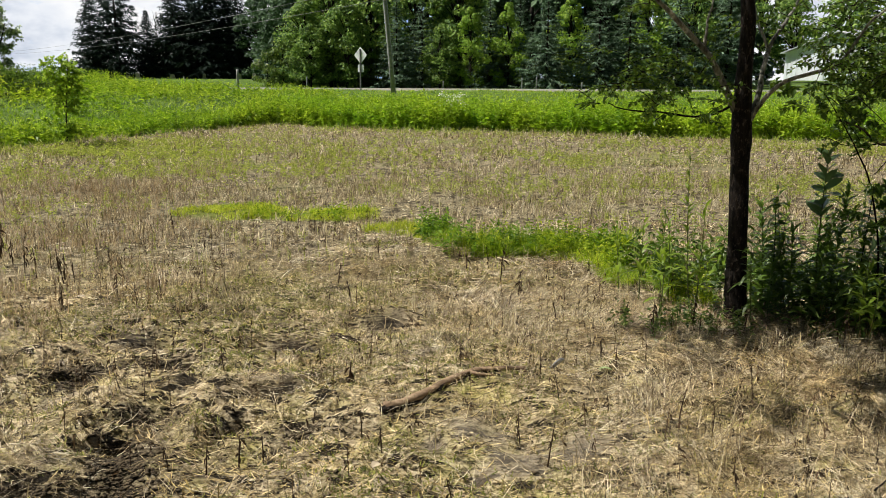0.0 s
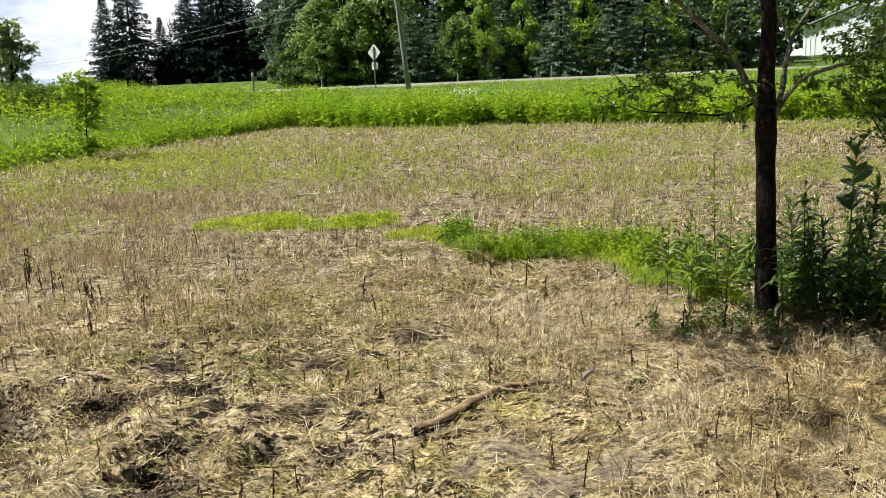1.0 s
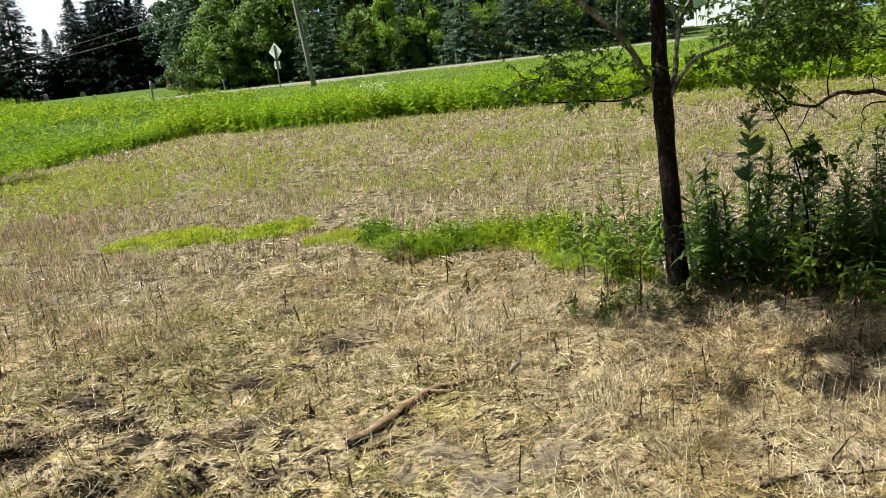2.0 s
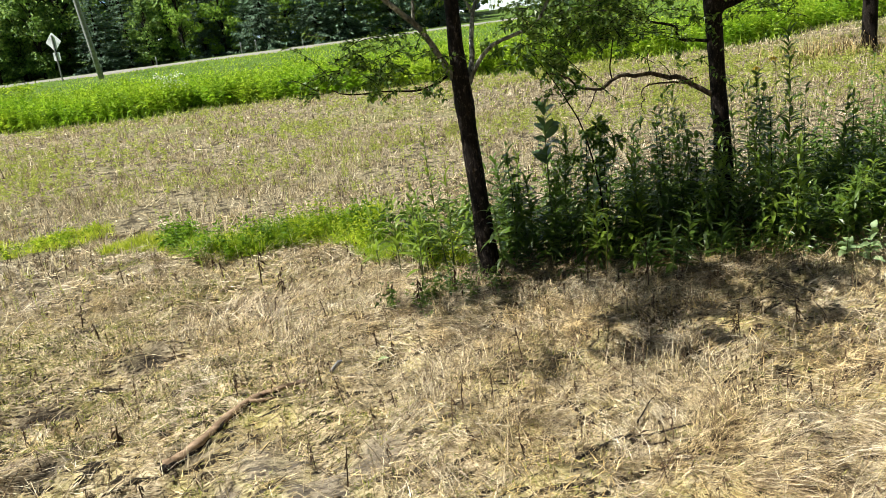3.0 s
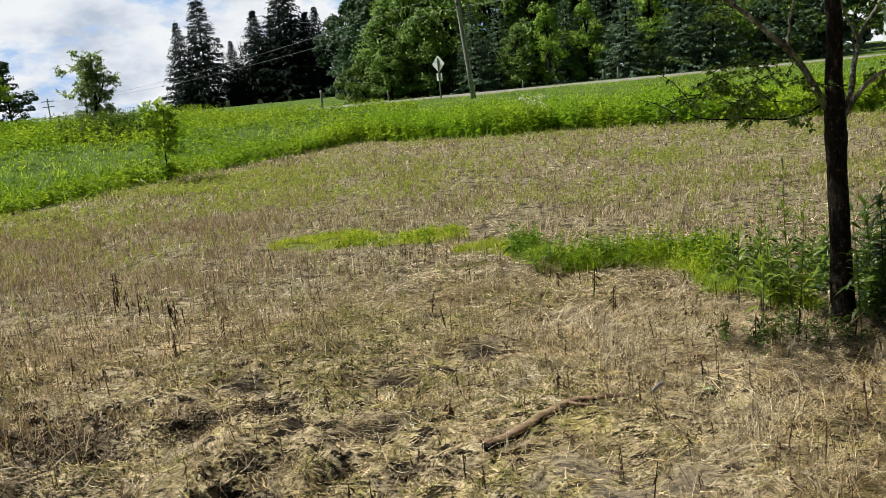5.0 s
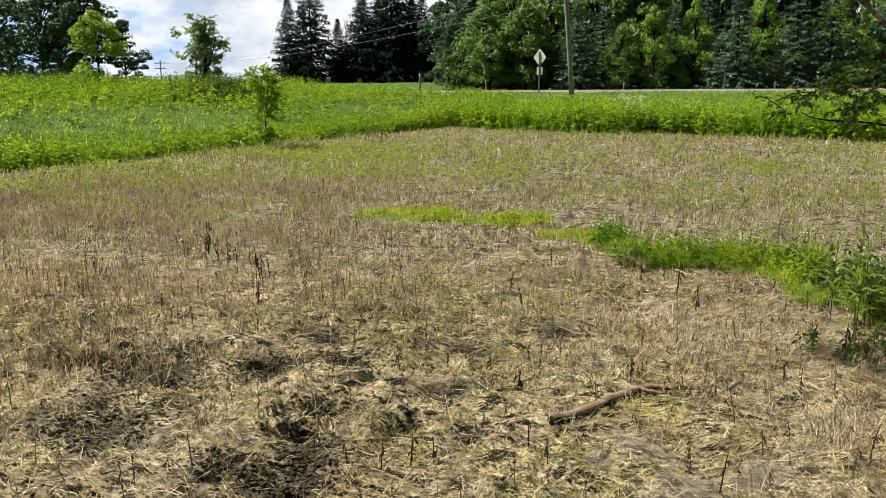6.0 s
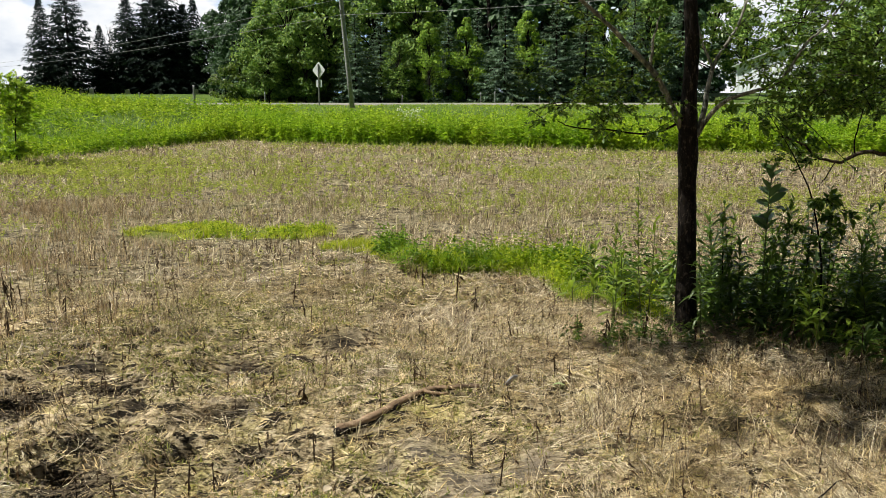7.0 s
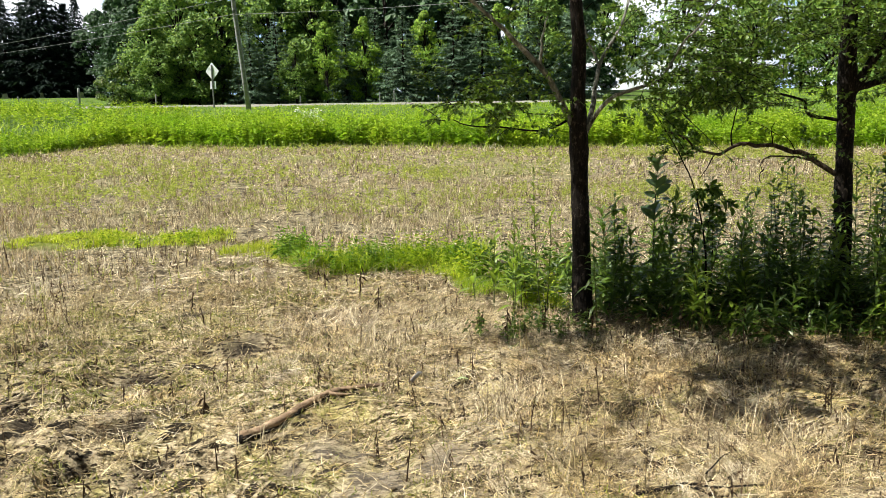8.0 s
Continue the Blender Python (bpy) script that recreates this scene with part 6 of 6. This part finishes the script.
def log_material():
    k = Mat("weathered_log")
    n1 = k.noise(22.0, 6.0, 0.6, stretch=(0.25, 1, 1))
    n2 = k.noise(16.0, 6.0, 0.7, stretch=(0.5, 0.5, 1))
    wood = k.ramp(n1, [(0.3, (0.075, 0.052, 0.035)), (0.5, (0.225, 0.155, 0.097)), (0.7, (0.42, 0.31, 0.205))])
    col = k.mix(k.ramp(n2, [(0.52, (0, 0, 0)), (0.60, (1, 1, 1))]), wood, (0.06, 0.038, 0.024))
    return k.surface(col, 0.85, n1, 0.7, 0.006, spec=0.2)


LOGWOOD = log_material()


def lying_stick(name, pts, r0, r1, label, mat, seed, lift=0.6, sides=12):
    base = np.array([*pts[0], 0.0])
    base[2] = float(ground_z(pts[0][0], pts[0][1]))
    q = spline([(x, y, 0) for x, y in pts], 26)
    rad = np.linspace(r0, r1, 26)
    q[:, 2] = ground_z(q[:, 0], q[:, 1])
    q[:, 2] = np.convolve(np.pad(q[:, 2], 3, "edge"), np.ones(7) / 7, "valid") + np.maximum(rad * lift, 0.017)
    g = np.random.default_rng(seed)
    q[:, :2] += np.cumsum(g.normal(0, 0.0016, (26, 2)), 0)
    ob = thing(name, pose(*base), label, "branch")
    v, f = tube(q - base, rad, sides, True, 0.12, seed)
    part("wood", mesh_of("wood", v, f, mat, True), ob)
    return ob, q - base


def fallen_wood():
    ob, q = lying_stick("fallen_branch", [(-0.33, 3.57), (-0.17, 3.68), (0.0, 3.82), (0.12, 3.89), (0.26, 3.93), (0.40, 3.96)], 0.023, 0.010, "crooked fallen branch with bark peeling, shade-dark underneath, lying in straw", LOGWOOD, 5, 1.0)
    v, f = tube(spline([q[14], q[14] + [0.05, -0.03, 0.0], q[14] + [0.13, -0.03, -0.005]], 6), np.linspace(0.012, 0.006, 6), 8, True, 0.05, 4)
    # dark tube set low along the branch paints its shaded underside
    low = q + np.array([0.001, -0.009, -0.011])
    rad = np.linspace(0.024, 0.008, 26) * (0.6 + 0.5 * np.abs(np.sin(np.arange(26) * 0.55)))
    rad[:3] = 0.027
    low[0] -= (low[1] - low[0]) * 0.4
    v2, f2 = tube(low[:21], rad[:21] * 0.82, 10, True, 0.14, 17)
    part("underside_shade", mesh_of("underside_shade", v2, f2, BARK, True), ob, "dark strip for the shaded underside")
    part("side_stub", mesh_of("side_stub", v, f, LOGWOOD, True), ob)
    # loose stalks that fell across the branch
    r = np.random.default_rng(71)
    at = r.integers(6, 26, 60)
    x, y = q[at, 0] - 0.33 + r.normal(0, 0.03, 60), q[at, 1] + 3.57 - r.uniform(0.02, 0.09, 60)
    v, f = blades(on_ground(x, y, 0.004), r.normal(0, 0.7, 60), r.uniform(0.12, 0.26, 60), r.uniform(0.0018, 0.003, 60), r.normal(0.42, 0.12, 60), r.normal(-0.75, 0.2, 60), 3, 0.4, r, r.normal(0, 0.5, 60))
    tagged(new("loose_stalks", mesh_of("loose_stalks", v, f, PALESTRAW)), "pale stalks fallen across the branch", "straw", kind="stuff")
    lying_stick("broken_twig", [(1.24, 2.62), (1.38, 2.67), (1.52, 2.72), (1.62, 2.70), (1.80, 2.67)], 0.007, 0.004, "dark broken twig lying on flattened straw", BARK, 6, 2.4, 8)
    lying_stick("broken_twig", [(1.52, 2.72), (1.60, 2.66), (1.66, 2.62)], 0.007, 0.003, "dark broken twig lying on flattened straw", BARK, 7, 1.2, 8)
    lying_stick("thin_twig", [(1.62, 2.78), (1.74, 2.86), (1.85, 2.95)], 0.004, 0.002, "thin dark twig caught in the straw", BARK, 8, 6.0, 6)
    z = float(ground_z(0.55, 4.12))
    ob = thing("wood_stub", pose(0.55, 4.12, z, 48, 8, 20), "short grey splintered wood stub leaning in straw", "wood")
    bm = bmesh.new()
    box_bm(bm, -0.014, 0.014, -0.006, 0.006, -0.03, 0.13, 0.003)
    part("splinter", bm_mesh("splinter", bm, WOODGREY), ob)
    # pale dry leaf and green leaf on the ground
    for x, y, mat, s, label in ((-0.33, 2.88, PALE_DRY, 0.05, "pale curled dry leaf on the mud"), (0.88, 4.1, PALELEAF, 0.07, "pale green leaf lying on straw"), (-3.05, 5.6, PALE_DRY, 0.07, "pale curled dry leaf on the straw"), (1.35, 4.85, PALELEAF, 0.06, "pale green leaf lying on straw")):
        ob = new("fallen_leaf", leaf_mesh("fallen_leaf", s, s * 0.7, 0.2, 0.3, mat, 0.5))
        ob.matrix_world = pose(x, y, float(ground_z(x, y)) + 0.035, 10, 12, x * 90)
        tagged(ob, label, "leaf")


PALE_DRY = plain("pale_dry_leaf", (0.40, 0.33, 0.23), 0.8, 0.15, 30)


def dry_tuft(x, y, h, n, seed):
    """A bunch of dry grass, bent over at the tips."""
    r = np.random.default_rng(seed)
    ob = thing("dry_grass_tuft", pose(x, y, float(ground_z(x, y))), "pale dry grass tuft standing in the flattened straw", "grass tuft", "dry tufts")
    b = np.stack([r.normal(0, 0.035, n), r.normal(0, 0.035, n), np.full(n, -0.01)], 1)
    v, f = blades(b, r.uniform(0, 6.28, n), r.uniform(0.5, 1.15, n) * h, r.uniform(0.002, 0.004, n), r.normal(1.3, 0.25, n), r.normal(-1.5, 0.6, n), 4, 0.2, r, r.normal(0, 0.5, n))
    tagged(part("dry_grass", mesh_of("dry_grass", v, f, STRAW), ob), kind="stuff")
    return ob


def dry_tufts():
    rng = random.Random(91)
    for i, (x, y, h, n) in enumerate(((0.02, 7.05, 0.24, 110), (0.12, 6.98, 0.22, 90), (-0.06, 7.2, 0.2, 80), (0.86, 3.42, 0.24, 70), (1.02, 3.75, 0.16, 50), (0.62, 4.75, 0.2, 60), (0.75, 5.0, 0.22, 70), (0.35, 5.3, 0.18, 60), (1.0, 5.15, 0.2, 60), (1.75, 3.9, 0.22, 70), (2.3, 3.3, 0.25, 80), (2.5, 3.05, 0.2, 70),
                                      (2.15, 4.75, 0.16, 50), (2.75, 4.35, 0.17, 60), (3.05, 4.15, 0.16, 60), (1.75, 4.95, 0.15, 50), (2.0, 4.55, 0.14, 50), (-0.05, 4.55, 0.14, 50), (-1.35, 4.75, 0.2, 50), (-1.5, 5.4, 0.2, 50), (-2.9, 5.2, 0.24, 60), (-0.55, 2.75, 0.16, 50), (0.55, 2.7, 0.2, 60))):
        dry_tuft(x, y, h, n, 900 + i)
    kinds = [dry_tuft(1.3, 4.4, 0.2, 60, 950), dry_tuft(2.6, 3.7, 0.22, 70, 951), dry_tuft(-2.3, 5.9, 0.2, 60, 952)]
    for i in range(60):
        x, y = rng.uniform(-4.5, 4.2), rng.uniform(2.8, 8.0)
        if straw_share(np.array([x]), np.array([y]))[0] < 0.35 and y < 5.5 or abs(x) > 0.75 * y:
            continue
        ob = copy_thing(rng.choice(kinds), pose(x, y, float(ground_z(x, y)), rng.uniform(-12, 12), rng.uniform(-12, 12), rng.uniform(0, 360)))
        s = rng.uniform(0.5, 1.05)
        ob.scale = (s, s, s)

    r = np.random.default_rng(93)
    n = 2600
    x, y = r.uniform(0.4, 4.4, n), r.uniform(2.5, 5.0, n)
    x, y = keep(r, smooth(0.45, 0.6, fbm(x * 1.6, y * 1.6, 95, 3)) * (1 - band(x, y)) * (0.3 + 0.7 * smooth(0.8, 2.0, x)), x, y)
    m = len(x)
    v, f = blades(on_ground(x, y, -0.005), r.uniform(0, 6.28, m), r.uniform(0.06, 0.26, m), r.uniform(0.002, 0.004, m), r.normal(1.25, 0.25, m), r.normal(-0.3, 0.4, m), 2, 0.4, r)
    tagged(new("brown_stalks", mesh_of("brown_stalks", v, f, DEBRIS)), "thin brown stalks standing in the flattened straw", "stalks", kind="stuff")


def dead_stems():
    """Thin brown stems of last year's weeds, some with shrivelled leaves, over the near field."""
    r = np.random.default_rng(97)
    x, y = scatter(r, 2600, 2.5, 9.0)
    x, y = keep(r, (0.15 + 0.6 * smooth(0.45, 0.62, fbm(x * 1.2, y * 1.2, 98, 3))) * (1 - band(x, y)) * (1 - thicket(x, y)), x, y)
    m = len(x)
    h = r.uniform(0.05, 0.17, m) * (1 + 0.5 * smooth(0.5, -2.5, x))
    az, rise = r.uniform(0, 6.28, m), r.normal(1.4, 0.16, m)
    b = on_ground(x, y, -0.005)
    sv, sf = blades(b, az, h, r.uniform(0.003, 0.006, m), rise, r.normal(0, 0.25, m), 2, 0.5, r)
    i = np.repeat(np.arange(m), 4)
    t = r.uniform(0.3, 1.0, len(i))
    top = np.stack([np.cos(rise) * np.sin(az), np.cos(rise) * np.cos(az), np.sin(rise)], 1)
    la, el = r.uniform(0, 6.28, len(i)), r.normal(-0.7, 0.5, len(i))
    d = np.stack([np.cos(el) * np.sin(la), np.cos(el) * np.cos(la), np.sin(el)], 1)
    ll = r.uniform(0.012, 0.035, len(i))
    lv, lf = leaves(b[i] + top[i] * (h[i] * t)[:, None], d, ll, ll * 0.3, 0.5, 0.2, r)
    v = np.concatenate([sv, lv])
    f = np.concatenate([sf[:, [0, 1, 2]], sf[:, [0, 2, 3]], lf + len(sv)])
    tagged(new("dead_stems", mesh_of("dead_stems", v, f, DEADSTEM)), "thin reddish brown dead stems standing in the straw", "stalks", kind="stuff")


dead_stems()
dry_tufts()
dead_weeds()
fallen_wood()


# ---- details of the meadow and distance ----
def white_flowers():
    r = np.random.default_rng(33)
    x = r.normal(0.18, 0.22, 90)
    y = 22.45 + r.normal(0, 0.15, 90)
    b = on_ground(x, y, 0.78) + r.normal(0, 0.12, (90, 3)) * [0, 0, 1]
    d = sphere_dirs(r, 90 * 5)
    i = np.repeat(np.arange(90), 5)
    v, f = leaves(b[i] + d * 0.015, d, np.full(450, 0.05), np.full(450, 0.035), 0.1, 0.0, r)
    tagged(new("white_blossoms", mesh_of("white_blossoms", v, f, PETAL)), "cluster of white blossoms on the tall weeds", "flowers", kind="stuff")


def dark_shrub():
    r = np.random.default_rng(34)
    x = r.normal(-13.9, 0.85, 420)
    y = r.normal(25.2, 0.5, 420)
    weeds(r, x, y, r.uniform(0.4, 1.0, 420), 0.16, 20, SHRUB, "dark_shrubs", "dark green shrubs below the airy tree", 0.01)
    x = r.normal(-24.5, 1.6, 260)
    y = r.normal(30, 0.8, 260)
    weeds(r, x, y, r.uniform(0.6, 1.1, 260), 0.16, 16, SHRUB, "dark_shrubs_far", "dark green shrubs on the bank", 0.01)


def pickup():
    ob = thing("pickup_truck", pose(29.8, 80, 1.05, 0, 0, -14), "silver pickup truck parked beside the barn", "truck")
    bm = bmesh.new()
    prof = [(-2.6, 0.45), (2.6, 0.45), (2.65, 0.95), (1.3, 1.1), (0.7, 1.75), (-0.6, 1.78), (-0.8, 1.12), (-2.6, 1.1)]
    f = bm.faces.new([bm.verts.new((x, -0.9, z)) for x, z in prof])
    ext = bmesh.ops.extrude_face_region(bm, geom=[f])
    bmesh.ops.translate(bm, verts=[e for e in ext["geom"] if isinstance(e, bmesh.types.BMVert)], vec=(0, 1.8, 0))
    bmesh.ops.bevel(bm, geom=list(bm.edges), offset=0.06, segments=2, affect="EDGES")
    part("body", bm_mesh("body", bm, CARPAINT, True), ob)
    for x0, x1 in ((-0.55, 0.05), (0.12, 0.72)):
        bm = bmesh.new()
        box_bm(bm, x0, x1, -0.915, -0.895, 1.15, 1.66, 0.005)
        part("window", bm_mesh("window", bm, GLASSY), ob)
    for x in (-1.65, 1.7):
        for y in (-0.86, 0.86):
            bm = bmesh.new()
            bmesh.ops.create_cone(bm, cap_ends=True, segments=20, radius1=0.37, radius2=0.37, depth=0.22, matrix=pose(x, y, 0.33, 90))
            w = part("wheel", bm_mesh("wheel", bm, RUBBER), ob)
            bm = bmesh.new()
            bmesh.ops.create_cone(bm, cap_ends=True, segments=14, radius1=0.2, radius2=0.18, depth=0.24, matrix=pose(x, y, 0.33, 90))
            part("rim", bm_mesh("rim", bm, CARPAINT), w)
    bm = bmesh.new()
    box_bm(bm, -2.72, -2.55, -0.85, 0.85, 0.5, 0.7, 0.02)
    part("bumper", bm_mesh("bumper", bm, STEELPOST), ob)
    for name, pts in (("windshield", ((1.26, 1.16), (0.74, 1.70))), ("rear_window", ((-0.78, 1.2), (-0.63, 1.70)))):
        bm = bmesh.new()
        (x0, z0), (x1, z1) = pts
        out = 0.02 if x0 > 0 else -0.02
        face = bm.faces.new([bm.verts.new(p) for p in ((x0 + out, -0.78, z0), (x0 + out, 0.78, z0), (x1 + out, 0.72, z1), (x1 + out, -0.72, z1))])
        ext = bmesh.ops.extrude_face_region(bm, geom=[face])
        bmesh.ops.translate(bm, verts=[e for e in ext["geom"] if isinstance(e, bmesh.types.BMVert)], vec=(-out, 0, 0.004))
        part(name, bm_mesh(name, bm, GLASSY), ob)
    for y in (-0.66, 0.66):
        bm = bmesh.new()
        box_bm(bm, 2.60, 2.67, y - 0.17, y + 0.17, 0.72, 0.90, 0.015)
        part("headlight", bm_mesh("headlight", bm, SIGNBACK), ob)
    for y in (-1.0, 1.0):
        bm = bmesh.new()
        box_bm(bm, 0.62, 0.74, y - 0.1, y + 0.1, 1.12, 1.30, 0.02)
        part("side_mirror", bm_mesh("side_mirror", bm, DARKPAINT), ob)
    ob.location.z = float(ground_z(30.6, 80)) - 0.02


def cloud_backdrop():
    k = Mat("cloudy_sky")
    n = k.noise(0.004, 7.0, 0.6, stretch=(1, 1, 2.2))
    n2 = k.noise(0.010, 5.0, 0.55, stretch=(1, 1, 2.0))
    blue = (0.46, 0.64, 0.93)
    grey = k.ramp(n2, [(0.36, (0.56, 0.62, 0.73)), (0.48, (0.85, 0.88, 0.93)), (0.58, (1.0, 1.0, 1.0))])
    col = k.mix(k.ramp(n, [(0.47, (0, 0, 0)), (0.53, (1, 1, 1))]), blue, grey)
    em = k.node("ShaderNodeEmission", Strength=0.60)
    k.link(col, em.inputs["Color"])
    k.link(em.outputs["Emission"], k.out.inputs["Surface"])
    a = np.radians(np.linspace(-85, 85, 60))
    el = np.linspace(-0.01, 0.5, 12)
    v = np.array([(800 * math.cos(e) * math.sin(t), 800 * math.cos(e) * math.cos(t), 800 * math.sin(e)) for e in el for t in a])
    f = np.array([(r * 60 + i, r * 60 + i + 1, (r + 1) * 60 + i + 1, (r + 1) * 60 + i) for r in range(11) for i in range(59)])
    tagged(new("backdrop", mesh_of("backdrop", v, f, k.m, True)), "bright sky with broken white clouds", "sky", kind="structure")


white_flowers()
dark_shrub()
pickup()
cloud_backdrop()
